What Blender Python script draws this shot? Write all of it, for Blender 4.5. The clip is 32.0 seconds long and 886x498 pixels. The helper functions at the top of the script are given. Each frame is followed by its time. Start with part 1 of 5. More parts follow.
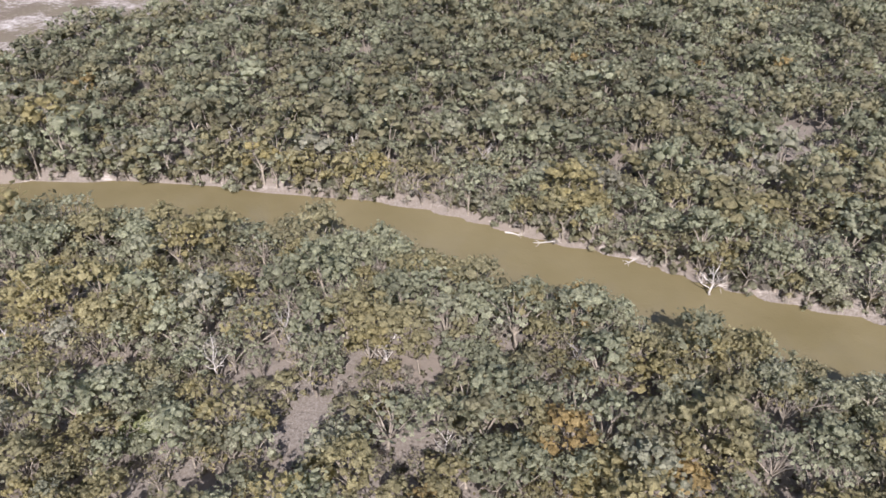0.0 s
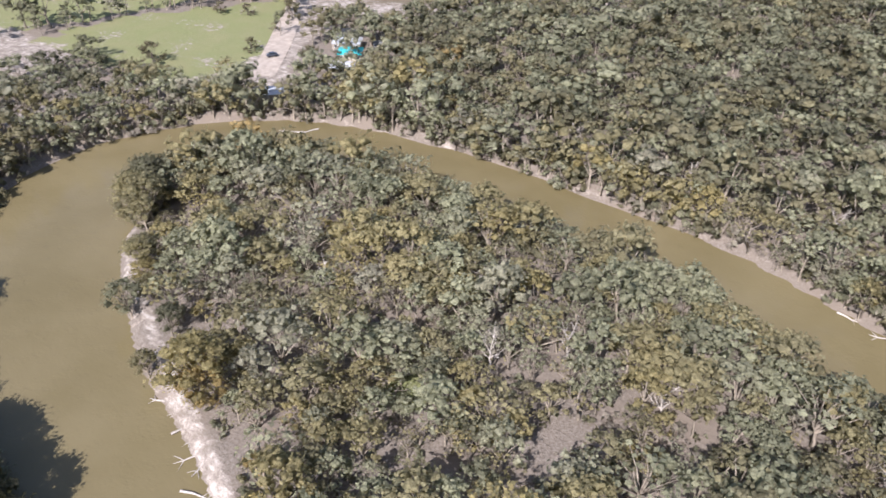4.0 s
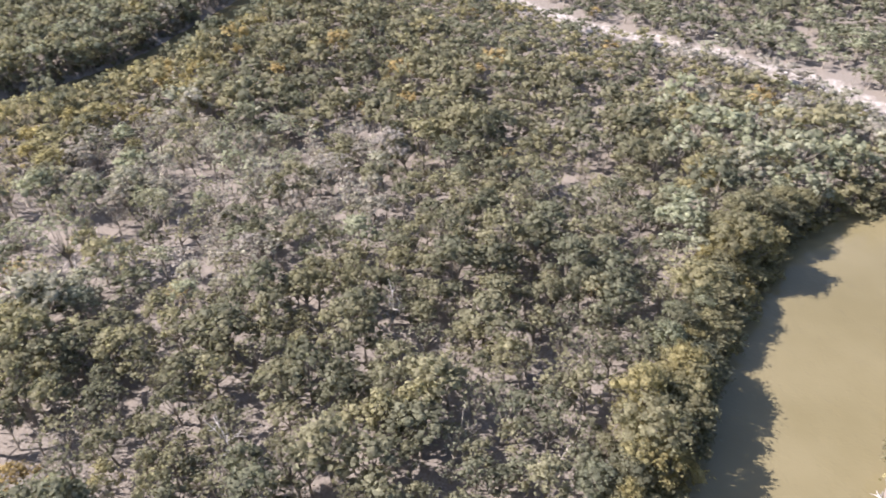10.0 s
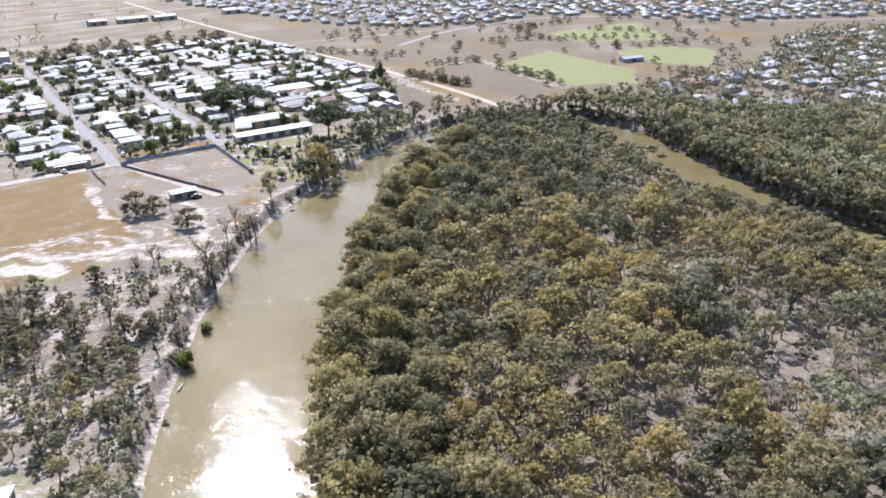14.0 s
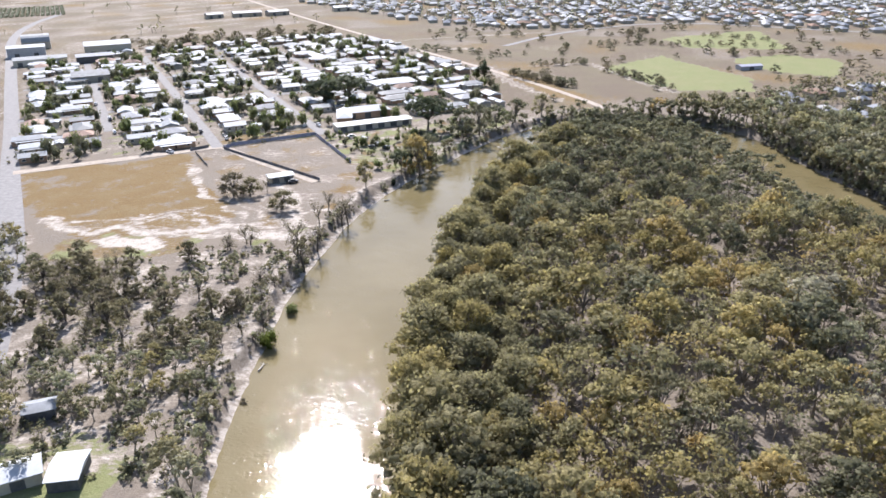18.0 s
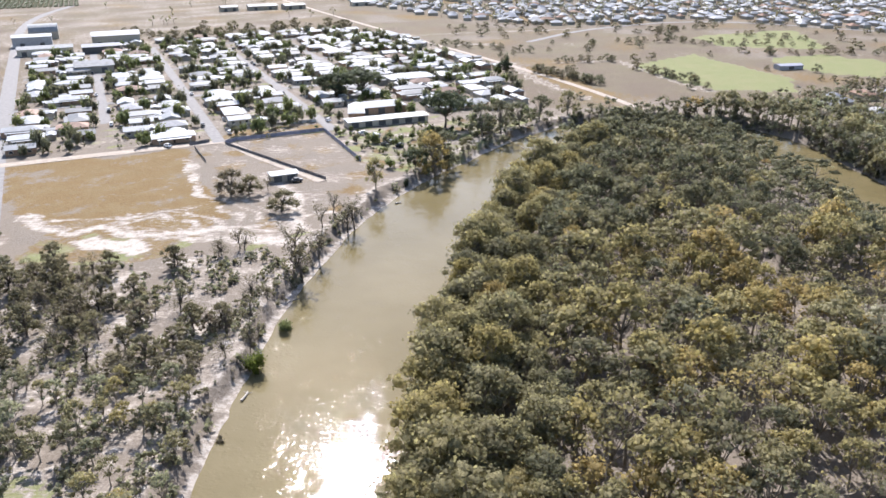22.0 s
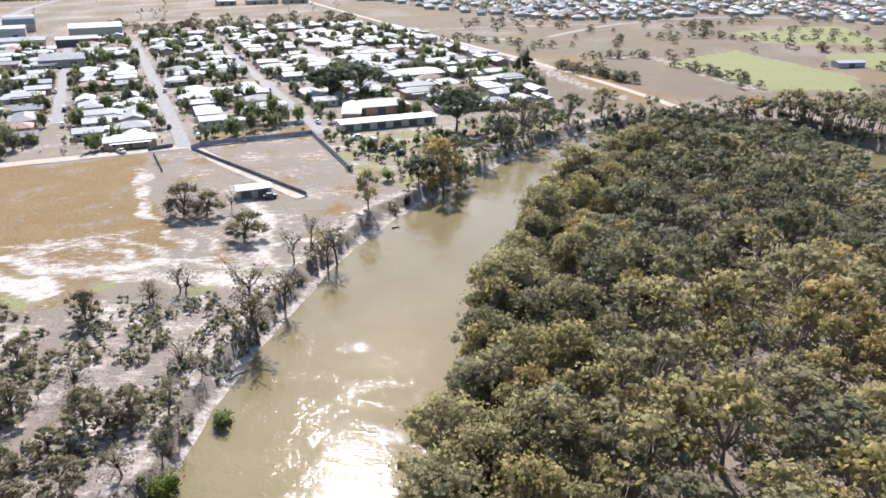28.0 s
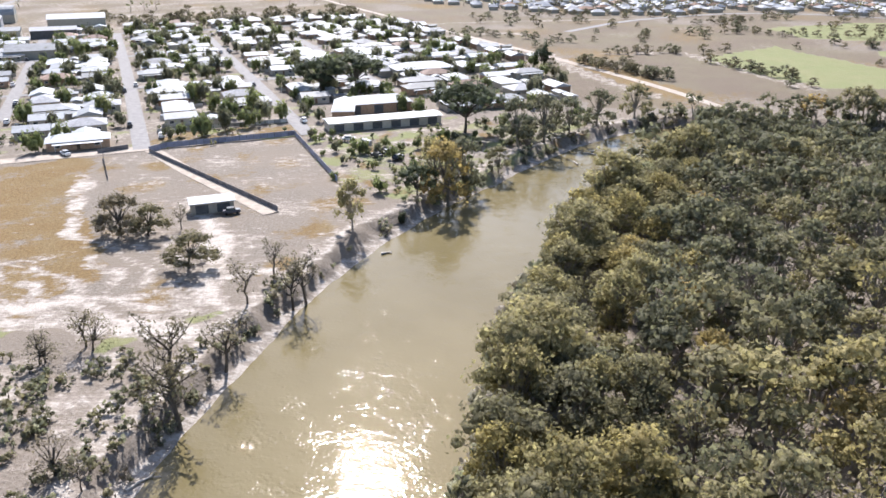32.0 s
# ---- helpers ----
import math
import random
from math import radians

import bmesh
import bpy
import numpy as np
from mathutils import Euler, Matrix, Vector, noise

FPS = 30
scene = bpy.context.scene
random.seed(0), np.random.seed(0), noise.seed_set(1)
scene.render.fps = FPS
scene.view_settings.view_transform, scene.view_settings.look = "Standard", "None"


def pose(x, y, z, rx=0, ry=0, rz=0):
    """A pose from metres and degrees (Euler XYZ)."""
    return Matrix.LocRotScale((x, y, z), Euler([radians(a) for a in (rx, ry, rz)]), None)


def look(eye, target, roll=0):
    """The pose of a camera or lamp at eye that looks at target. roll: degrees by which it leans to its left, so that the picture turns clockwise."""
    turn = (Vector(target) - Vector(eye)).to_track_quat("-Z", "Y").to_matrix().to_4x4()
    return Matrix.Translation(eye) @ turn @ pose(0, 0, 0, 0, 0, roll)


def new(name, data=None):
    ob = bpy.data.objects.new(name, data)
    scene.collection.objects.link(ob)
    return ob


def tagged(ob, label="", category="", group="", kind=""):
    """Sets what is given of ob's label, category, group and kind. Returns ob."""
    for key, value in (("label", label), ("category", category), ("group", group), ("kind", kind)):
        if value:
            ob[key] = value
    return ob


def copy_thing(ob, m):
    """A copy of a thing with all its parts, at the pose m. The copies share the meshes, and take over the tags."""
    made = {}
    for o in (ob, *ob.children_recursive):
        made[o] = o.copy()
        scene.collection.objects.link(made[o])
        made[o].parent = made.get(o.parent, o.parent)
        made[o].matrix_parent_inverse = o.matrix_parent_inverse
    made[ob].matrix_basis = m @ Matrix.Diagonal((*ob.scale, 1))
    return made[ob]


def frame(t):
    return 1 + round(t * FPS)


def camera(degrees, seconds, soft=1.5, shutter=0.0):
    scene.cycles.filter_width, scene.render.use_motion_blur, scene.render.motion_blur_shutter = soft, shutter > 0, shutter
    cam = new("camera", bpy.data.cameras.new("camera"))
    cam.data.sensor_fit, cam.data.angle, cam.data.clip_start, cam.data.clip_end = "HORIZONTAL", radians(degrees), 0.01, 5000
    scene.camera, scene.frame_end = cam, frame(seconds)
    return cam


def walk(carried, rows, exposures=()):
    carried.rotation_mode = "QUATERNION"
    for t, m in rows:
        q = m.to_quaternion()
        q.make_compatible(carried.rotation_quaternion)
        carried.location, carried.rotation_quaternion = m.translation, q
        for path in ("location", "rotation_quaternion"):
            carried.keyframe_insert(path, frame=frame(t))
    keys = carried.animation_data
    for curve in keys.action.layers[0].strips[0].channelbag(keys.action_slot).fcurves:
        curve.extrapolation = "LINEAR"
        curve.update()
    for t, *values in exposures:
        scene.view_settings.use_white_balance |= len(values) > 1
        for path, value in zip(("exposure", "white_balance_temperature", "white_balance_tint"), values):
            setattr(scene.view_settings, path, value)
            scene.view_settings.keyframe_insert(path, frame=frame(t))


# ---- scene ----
# camera: seconds, place in metres, heading to the left of +y, tilt, roll in degrees
cam = camera(59.26, 32.0, 1.6, 0.25)
EXPOSURES = ((0.0, 0.85, 6150, 19.5), (2.0, 0.88, 6150, 19.5), (5.0, 0.85, 6200, 20.5), (6.0, 0.85, 6200, 20.5), (7.0, 0.89, 6200, 20.5), (8.0, 0.83, 6200, 20.5), (9.0, 1.53, 6210, 19.0), (10.0, 1.5, 6210, 20.0), (11.0, 1.79, 6210, 21.0), (12.0, 1.75, 6260, 21.0), (13.0, 1.43, 5745, 18.5), (14.0, 1.02, 6045, 17.0), (15.0, 0.94, 6145, 17.0), (19.0, 1.0, 6295, 15.0), (32.0, 1.06, 6295, 15.0))
PATH = (
    (0.0, -31.94, -8.12, 120.28, -173.06, -35.76, -0.41),
    (0.5, -31.72, -9.25, 120.29, -171.37, -35.83, -0.31),
    (1.0, -31.38, -10.35, 120.38, -169.04, -35.89, -0.21),
    (1.5, -30.84, -11.59, 120.24, -165.77, -35.92, -0.02),
    (2.0, -30.69, -12.46, 119.91, -162.08, -35.85, 0.08),
    (2.5, -30.40, -12.72, 119.83, -158.54, -35.79, 0.23),
    (4.5, -27.21, -14.59, 119.42, -141.20, -35.88, 0.62),
    (5.0, -26.26, -15.00, 119.45, -135.34, -35.94, 0.58),
    (5.5, -25.43, -15.42, 119.42, -129.18, -35.99, 0.42),
    (6.0, -24.69, -15.98, 119.55, -124.41, -36.03, 0.15),
    (6.5, -23.78, -16.43, 119.63, -119.95, -36.06, -0.02),
    (7.0, -22.95, -17.02, 119.41, -117.22, -36.04, -0.08),
    (7.5, -21.85, -17.12, 119.09, -114.80, -36.02, -0.16),
    (8.0, -20.32, -16.85, 118.53, -110.12, -36.03, 0.01),
    (8.5, -18.88, -17.00, 117.89, -102.97, -36.05, -0.01),
    (9.0, -17.29, -17.37, 117.16, -94.78, -36.08, -0.18),
    (9.5, -15.68, -17.97, 116.43, -86.17, -36.13, -0.19),
    (10.0, -13.93, -18.17, 115.79, -78.09, -35.96, -1.41),
    (10.5, -12.07, -17.99, 115.18, -69.73, -35.29, -2.98),
    (11.0, -10.13, -17.40, 114.48, -61.32, -35.06, -2.70),
    (11.5, -8.00, -16.71, 113.67, -52.76, -34.93, -2.78),
    (12.0, -5.89, -16.11, 112.74, -43.29, -34.67, -2.84),
    (12.5, -3.88, -15.22, 112.28, -31.21, -30.42, -2.16),
    (13.0, -2.59, -14.90, 111.89, -19.58, -25.64, -1.90),
    (13.5, -1.27, -14.54, 110.68, -11.27, -23.72, -1.66),
    (14.0, -0.08, -14.28, 110.02, -7.47, -23.47, -1.91),
    (14.5, -0.22, -14.01, 109.24, -4.84, -23.30, -1.87),
    (15.0, -0.03, -13.86, 108.37, -2.07, -23.16, -1.66),
    (15.5, 0.06, -13.79, 107.67, -1.49, -23.10, -1.57),
    (17.5, -0.11, -8.51, 103.62, -0.30, -22.83, -1.11),
    (18.0, -0.07, -6.28, 102.41, -0.16, -22.78, -1.04),
    (18.5, 0.03, -2.95, 101.18, -0.03, -22.75, -0.93),
    (19.0, 0.00, 0.00, 99.98, -0.00, -22.70, -0.84),
    (19.5, 0.02, 2.97, 98.88, 0.04, -22.66, -0.77),
    (20.0, 0.09, 6.18, 97.90, 0.39, -22.67, -0.73),
    (20.5, 0.06, 9.63, 96.92, 0.57, -22.68, -0.64),
    (21.0, 0.17, 13.46, 95.92, 0.87, -22.69, -0.61),
    (21.5, 0.10, 17.67, 94.65, 0.99, -22.69, -0.55),
    (22.0, -0.01, 21.96, 93.64, 1.12, -22.71, -0.45),
    (22.5, 0.06, 26.42, 92.55, 1.30, -22.73, -0.42),
    (23.0, 0.00, 31.17, 91.22, 1.40, -22.71, -0.47),
    (23.5, -0.31, 36.10, 89.84, 1.41, -22.68, -0.45),
    (24.0, -0.38, 41.12, 88.60, 1.50, -22.68, -0.46),
    (24.5, -0.33, 46.26, 87.41, 1.53, -22.65, -0.39),
    (25.0, -0.39, 51.57, 86.31, 1.54, -22.66, -0.35),
    (25.5, -0.41, 56.59, 85.27, 1.69, -22.66, -0.36),
    (27.5, -0.52, 77.38, 80.74, 1.93, -22.59, -0.34),
    (28.0, -1.13, 83.63, 78.69, 1.90, -22.49, -0.29),
    (28.5, -1.16, 92.57, 76.52, 1.93, -22.43, -0.25),
    (29.0, -0.30, 102.85, 74.21, 2.18, -22.41, -0.29),
    (29.5, -0.63, 109.26, 72.43, 2.21, -22.37, -0.25),
    (30.0, -1.07, 113.89, 71.12, 2.22, -22.35, -0.23),
    (30.5, -1.19, 118.11, 69.94, 2.28, -22.33, -0.13),
    (31.0, -1.19, 122.30, 68.84, 2.37, -22.33, -0.10),
    (31.5, -1.28, 126.59, 67.66, 2.44, -22.31, -0.06),
    (32.0, -1.33, 131.30, 66.34, 2.61, -22.27, -0.03),
)
walk(cam, [(t, pose(x, y, z, 90 + tilt, 0, head) @ pose(0, 0, 0, 0, 0, roll)) for t, x, y, z, head, tilt, roll in PATH],
     exposures=EXPOSURES)

# ---------------------------------------------------------------- light
SUN_HEIGHT, SUN_LEFT = 42.0, 9.5      # degrees above the horizon, and to the left of +y
world = bpy.data.worlds.new("sky")
scene.world = world
world.use_nodes = True
sky = world.node_tree.nodes.new("ShaderNodeTexSky")
sky.sky_type, sky.sun_disc = "NISHITA", False
sky.sun_elevation, sky.sun_rotation = radians(SUN_HEIGHT), radians(-SUN_LEFT)
sky.air_density, sky.dust_density = 1.0, 1.0
world.node_tree.links.new(sky.outputs[0], world.node_tree.nodes["Background"].inputs[0])
world.node_tree.nodes["Background"].inputs[1].default_value = 0.104
sun = new("sun", bpy.data.lights.new("sun", "SUN"))
sun.data.energy, sun.data.angle, sun.data.color = 5.0, radians(0.53), (1.0, 0.98, 0.95)
towards = Vector((-math.sin(radians(SUN_LEFT)) * math.cos(radians(SUN_HEIGHT)),
                  math.cos(radians(SUN_LEFT)) * math.cos(radians(SUN_HEIGHT)), math.sin(radians(SUN_HEIGHT))))
sun.matrix_world = look(towards * 300, (0, 0, 0))


# ---------------------------------------------------------------- materials
def material(name, rough=0.8, metal=0.0, spec=0.3):
    m = bpy.data.materials.new(name)
    m.use_nodes = True
    b = m.node_tree.nodes["Principled BSDF"]
    b.inputs["Roughness"].default_value = rough
    b.inputs["Metallic"].default_value = metal
    b.inputs["Specular IOR Level"].default_value = spec
    return m, m.node_tree, b


def node(tree, kind, **values):
    n = tree.nodes.new(kind)
    for key, value in values.items():
        n.inputs[key.replace("_", " ")].default_value = value
    return n


def noise_at(tree, scale, detail=4.0, rough=0.6, vector=None):
    n = node(tree, "ShaderNodeTexNoise", Scale=scale, Detail=detail, Roughness=rough)
    if vector is None:
        g = tree.nodes.new("ShaderNodeNewGeometry")
        vector = g.outputs["Position"]
    tree.links.new(vector, n.inputs["Vector"])
    return n.outputs["Fac"]


def ramp(tree, fac, stops, ease="LINEAR"):
    r = tree.nodes.new("ShaderNodeValToRGB")
    r.color_ramp.interpolation = ease
    while len(r.color_ramp.elements) < len(stops):
        r.color_ramp.elements.new(0.5)
    for e, (at, colour) in zip(r.color_ramp.elements, stops):
        e.position, e.color = at, (*colour, 1) if len(colour) == 3 else colour
    tree.links.new(fac, r.inputs[0])
    return r.outputs[0]


def grey(tree, fac, low, high, a=0.0, b=1.0):
    n = node(tree, "ShaderNodeMapRange", From_Min=low, From_Max=high, To_Min=a, To_Max=b)
    tree.links.new(fac, n.inputs["Value"])
    return n.outputs["Result"]


def mixed(tree, fac, a, b, how="MIX"):
    n = tree.nodes.new("ShaderNodeMix")
    n.data_type, n.blend_type, n.clamp_factor = "RGBA", how, True
    for value, slot in ((fac, n.inputs[0]), (a, n.inputs[6]), (b, n.inputs[7])):
        if isinstance(value, (int, float)):
            slot.default_value = value
        elif isinstance(value, tuple):
            slot.default_value = (*value, 1)
        else:
            tree.links.new(value, slot)
    return n.outputs[2]


def sums(tree, how, a, b):
    n = tree.nodes.new("ShaderNodeMath")
    n.operation = how
    for value, slot in ((a, n.inputs[0]), (b, n.inputs[1])):
        if isinstance(value, (int, float)):
            slot.default_value = value
        else:
            tree.links.new(value, slot)
    return n.outputs[0]


def bumped(tree, bsdf, height, strength, distance):
    n = node(tree, "ShaderNodeBump", Strength=strength, Distance=distance)
    tree.links.new(height, n.inputs["Height"])
    tree.links.new(n.outputs[0], bsdf.inputs["Normal"])
    return n


def plain(name, colour, rough=0.8, metal=0.0, vary=0.25, scale=1.2, spec=0.3, by_object=0.0):
    """A coloured surface with blotches at two scales, and a shade of its own for each object."""
    m, tree, b = material(name, rough, metal, spec)
    dark, light = tuple(c * (1 - vary) for c in colour), tuple(min(c * (1 + vary), 0.9) for c in colour)
    c = ramp(tree, noise_at(tree, scale), [(0.3, dark), (0.7, light)])
    c = mixed(tree, grey(tree, noise_at(tree, scale * 9), 0.35, 0.75, 0.0, 0.35), c, tuple(k * 0.7 for k in colour))
    if by_object:
        info = tree.nodes.new("ShaderNodeObjectInfo")
        v = grey(tree, info.outputs["Random"], 0, 1, 1 - by_object, 1 + by_object)
        h = tree.nodes.new("ShaderNodeHueSaturation")
        tree.links.new(v, h.inputs["Value"])
        tree.links.new(c, h.inputs["Color"])
        c = h.outputs[0]
    tree.links.new(c, b.inputs["Base Color"])
    return m


# 0.40 is darkest: dark green gums, and the shade painted into the southern wood
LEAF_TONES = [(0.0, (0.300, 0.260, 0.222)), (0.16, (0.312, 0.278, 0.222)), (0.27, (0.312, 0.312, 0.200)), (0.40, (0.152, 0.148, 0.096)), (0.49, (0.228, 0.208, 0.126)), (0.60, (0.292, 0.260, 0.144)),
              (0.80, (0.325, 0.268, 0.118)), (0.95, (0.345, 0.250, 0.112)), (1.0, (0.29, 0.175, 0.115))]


def leaves(name, tones, joined=False, through_leaf=0.50, holes=True):
    """Foliage: each tree has its own tone, each spray of leaves a little more, with a little light through the leaf."""
    m, tree, b = material(name, 0.7, spec=0.08)
    if joined:
        a = tree.nodes.new("ShaderNodeAttribute")
        a.attribute_name = "tint"
        own = a.outputs["Fac"]
    else:
        own = ramp(tree, tree.nodes.new("ShaderNodeObjectInfo").outputs["Random"], [(0.0, (0.30,) * 3), (0.12, (0.46,) * 3), (0.6, (0.60,) * 3), (0.85, (0.68,) * 3), (0.95, (0.76,) * 3), (1.0, (0.90,) * 3)])
    tone = ramp(tree, own, tones)
    geo = tree.nodes.new("ShaderNodeNewGeometry")
    v = grey(tree, geo.outputs["Random Per Island"], 0, 1, 0.74, 1.28)
    fleck = noise_at(tree, 4.2, 3, 0.75)
    v = sums(tree, "MULTIPLY", v, grey(tree, fleck, 0.3, 0.7, 0.58, 1.40))
    v = sums(tree, "MULTIPLY", v, grey(tree, noise_at(tree, 0.02, 2), 0.3, 0.7, 0.85, 1.15))
    h = tree.nodes.new("ShaderNodeHueSaturation")
    tree.links.new(v, h.inputs["Value"])
    tree.links.new(tone, h.inputs["Color"])
    tree.links.new(h.outputs[0], b.inputs["Base Color"])
    t = tree.nodes.new("ShaderNodeBsdfTranslucent")
    tree.links.new(mixed(tree, 1.0, h.outputs[0], (1.0, 1.02, 0.88), "MULTIPLY"), t.inputs["Color"])
    mix = tree.nodes.new("ShaderNodeMixShader")
    mix.inputs[0].default_value = through_leaf
    out = tree.nodes["Material Output"]
    tree.links.new(b.outputs[0], mix.inputs[1])
    tree.links.new(t.outputs[0], mix.inputs[2])
    gaps = tree.nodes.new("ShaderNodeMixShader")
    tree.links.new(grey(tree, noise_at(tree, 4.6, 2, 0.7), 0.555 if joined else 0.54, 0.585 if joined else 0.57), gaps.inputs[0])
    tree.links.new(mix.outputs[0], gaps.inputs[1])
    tree.links.new(tree.nodes.new("ShaderNodeBsdfTransparent").outputs[0], gaps.inputs[2])
    tree.links.new(gaps.outputs[0] if holes else mix.outputs[0], out.inputs["Surface"])
    return m


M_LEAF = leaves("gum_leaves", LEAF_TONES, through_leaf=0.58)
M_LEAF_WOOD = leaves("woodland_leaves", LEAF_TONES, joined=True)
M_LEAF_SHRUB = leaves("garden_shrub_leaves", [(0, (0.085, 0.10, 0.06)), (0.4, (0.13, 0.145, 0.075)), (0.7, (0.19, 0.185, 0.09)), (1, (0.22, 0.19, 0.12))], joined=True)
M_LEAF_DARK = leaves("dark_leaves", [(0, (0.055, 0.066, 0.044)), (0.5, (0.075, 0.088, 0.056)), (1, (0.10, 0.11, 0.066))])
M_LEAF_STREET = leaves("street_leaves", [(0, (0.125, 0.125, 0.088)), (0.5, (0.165, 0.165, 0.108)), (1, (0.215, 0.195, 0.135))])
M_LEAF_GREEN = leaves("garden_leaves", [(0, (0.12, 0.145, 0.07)), (0.5, (0.17, 0.195, 0.085)), (1, (0.23, 0.23, 0.10))])
M_LEAF_LIME = leaves("willow_leaves", [(0, (0.13, 0.17, 0.035)), (1, (0.17, 0.19, 0.045))])
M_LEAF_GREY = leaves("saltbush_leaves", [(0, (0.17, 0.16, 0.12)), (0.5, (0.20, 0.175, 0.13)), (1, (0.20, 0.16, 0.09))])
M_LEAF_BOX = leaves("box_tree_leaves", [(0, (0.125, 0.115, 0.080)), (0.35, (0.160, 0.142, 0.096)), (0.6, (0.185, 0.165, 0.098)), (0.85, (0.20, 0.165, 0.125)), (1, (0.25, 0.215, 0.095))])
M_BARK = plain("gum_bark", (0.26, 0.22, 0.17), 0.9, vary=0.4, scale=1.5, by_object=0.3)
M_BARK_DARK = plain("dark_bark", (0.11, 0.09, 0.07), 0.95, vary=0.4, scale=2.0, by_object=0.3)
M_DEADWOOD = plain("dead_wood", (0.42, 0.38, 0.33), 0.9, vary=0.3, scale=1.5, by_object=0.15)


# ---------------------------------------------------------------- the lie of the land
WATER = -3.0
# middle line of the river and half its width
RIVER = ((-600, -60, 17), (-420, -70, 17), (-260, -95, 17), (-180, -117, 17), (-113, -144, 17), (-96, -147, 17), (-75, -154, 17), (-53, -164, 17),
         (-33, -169, 17), (-14, -176, 17), (5, -182, 17), (31, -184, 17), (67, -186, 17), (98, -186, 17), (129, -181, 17), (150, -169, 18),
         (164, -152, 20), (171, -128, 24), (165, -103, 24), (147, -84, 23), (122, -71, 21), (98, -61, 18), (80, -56, 18), (58, -46, 18),
         (30, -28, 18), (0, 0, 18), (-18, 40, 19), (-26, 80, 20), (-28, 122, 20), (-28, 151, 21), (-26, 195, 21), (-23, 221, 21),
         (-15, 268, 20), (-2, 305, 18), (14, 335, 17), (32, 362, 17), (52, 391, 17), (76, 410, 17), (105, 415, 17), (132, 402, 17),
         (147, 376, 17), (150, 345, 16), (153, 318, 16), (159, 277, 16), (171, 234, 16), (182, 208, 16), (204, 172, 16), (245, 147, 16),
         (300, 138, 16), (350, 130, 16), (430, 110, 16), (640, 90, 16))


def smoothed(points, times=2):
    p = np.array(points, float)
    for _ in range(times):
        q = np.empty((2 * len(p) - 2, p.shape[1]))
        q[0::2], q[1::2] = 0.75 * p[:-1] + 0.25 * p[1:], 0.25 * p[:-1] + 0.75 * p[1:]
        p = np.vstack([p[:1], q, p[-1:]])
    return p


STREAM = smoothed(RIVER, 1)


def off_line(x, y, line):
    """Distance from a line of points (x, y, half width) less the half width there."""
    x, y = np.asarray(x, float), np.asarray(y, float)
    best = np.full(x.shape, 1e9)
    for (ax, ay, aw), (bx, by, bw) in zip(line[:-1], line[1:]):
        dx, dy = bx - ax, by - ay
        s = np.clip(((x - ax) * dx + (y - ay) * dy) / (dx * dx + dy * dy), 0, 1)
        best = np.minimum(best, np.hypot(x - ax - s * dx, y - ay - s * dy) - aw - s * (bw - aw))
    return best


def inside(x, y, corners):
    x, y = np.asarray(x, float), np.asarray(y, float)
    hit = np.zeros(x.shape, bool)
    for (ax, ay), (bx, by) in zip(corners, corners[1:] + corners[:1]):
        if ay != by:
            hit ^= ((ay > y) != (by > y)) & (x < (bx - ax) * (y - ay) / (by - ay) + ax)
    return hit


def ripple(x, y, size, seed=0):
    """Smooth noise of about -1 to 1, from a few crossing waves."""
    g = np.random.default_rng(seed)
    total = np.zeros(np.shape(x))
    for _ in range(7):
        a, k, ph = g.uniform(0, 6.28), g.uniform(0.6, 1.7) * 6.28 / size, g.uniform(0, 6.28)
        total = total + np.sin((x * np.cos(a) + y * np.sin(a)) * k + ph)
    return total / 3.2


def wobbling(x, y, amount, size, seed):
    return x + amount * ripple(x, y, size, seed), y + amount * ripple(x, y, size, seed + 50)


# open land: corners of each patch
GOLD = [(-192, 336), (-120, 363), (-102, 318), (-86, 290), (-80, 266), (-84, 257), (-100, 255), (-129, 256), (-147, 268), (-165, 290)]
PAN = [(-124, 251), (-118, 254.5), (-99, 255), (-95, 248), (-98, 242), (-119, 242)]
SALTY = [(-140, 262), (-122, 274), (-97, 289), (-84, 294), (-64, 281), (-58, 262), (-76, 250), (-105, 260)]
PAN_EDGE = [(-138, 253), (-110, 259), (-88, 257), (-86, 236), (-131, 235)]
STRIP = [(-109, 381), (-60, 403), (-65, 414), (-115, 392)]
FRESH = [[(46, -110), (36, -112), (36, -104), (43, -102)], [(50, -88), (46, -96), (42, -91), (44, -83)]]
LOTS = [(-122, 366), (-110, 372), (-64, 396), (-30, 330), (-26, 306), (-40, 284), (-52, 258), (-92, 262), (-86, 294), (-100, 327)]
SCRUB = [(-168, 120), (-48, 120), (-50, 200), (-48, 235), (-60, 246), (-84, 241), (-90, 232), (-134, 232), (-150, 258), (-165, 262)]
GARDENS = [(-42, 344), (-20, 326), (-2, 334), (38, 392), (44, 436), (-10, 414), (-62, 397)]
CAMP = [(-110, 96), (-66, 96), (-66, 128), (-80, 138), (-110, 130)]
LAWN = [(286, -175), (278, -215), (236, -278), (199, -232), (192, -207), (183, -180), (214, -178), (249, -179)]
LAWN_FAR = [(320, -150), (420, -160), (420, -300), (250, -300), (290, -200)]
SANDPIT = [(330, -150), (318, -178), (270, -182), (255, -177), (246, -146), (288, -140)]
PADDOCK_S = [(200, -243), (232, -290), (260, -420), (60, -640), (30, -420), (94, -368), (126, -340), (161, -315), (168, -268)]
CARPARK = [(198, -212), (196, -230), (208, -244), (234, -290), (270, -340), (262, -344), (226, -296), (189, -240), (170, -203), (180, -198)]
YARD = [(188, -236), (150, -256), (146, -214), (170, -203)]
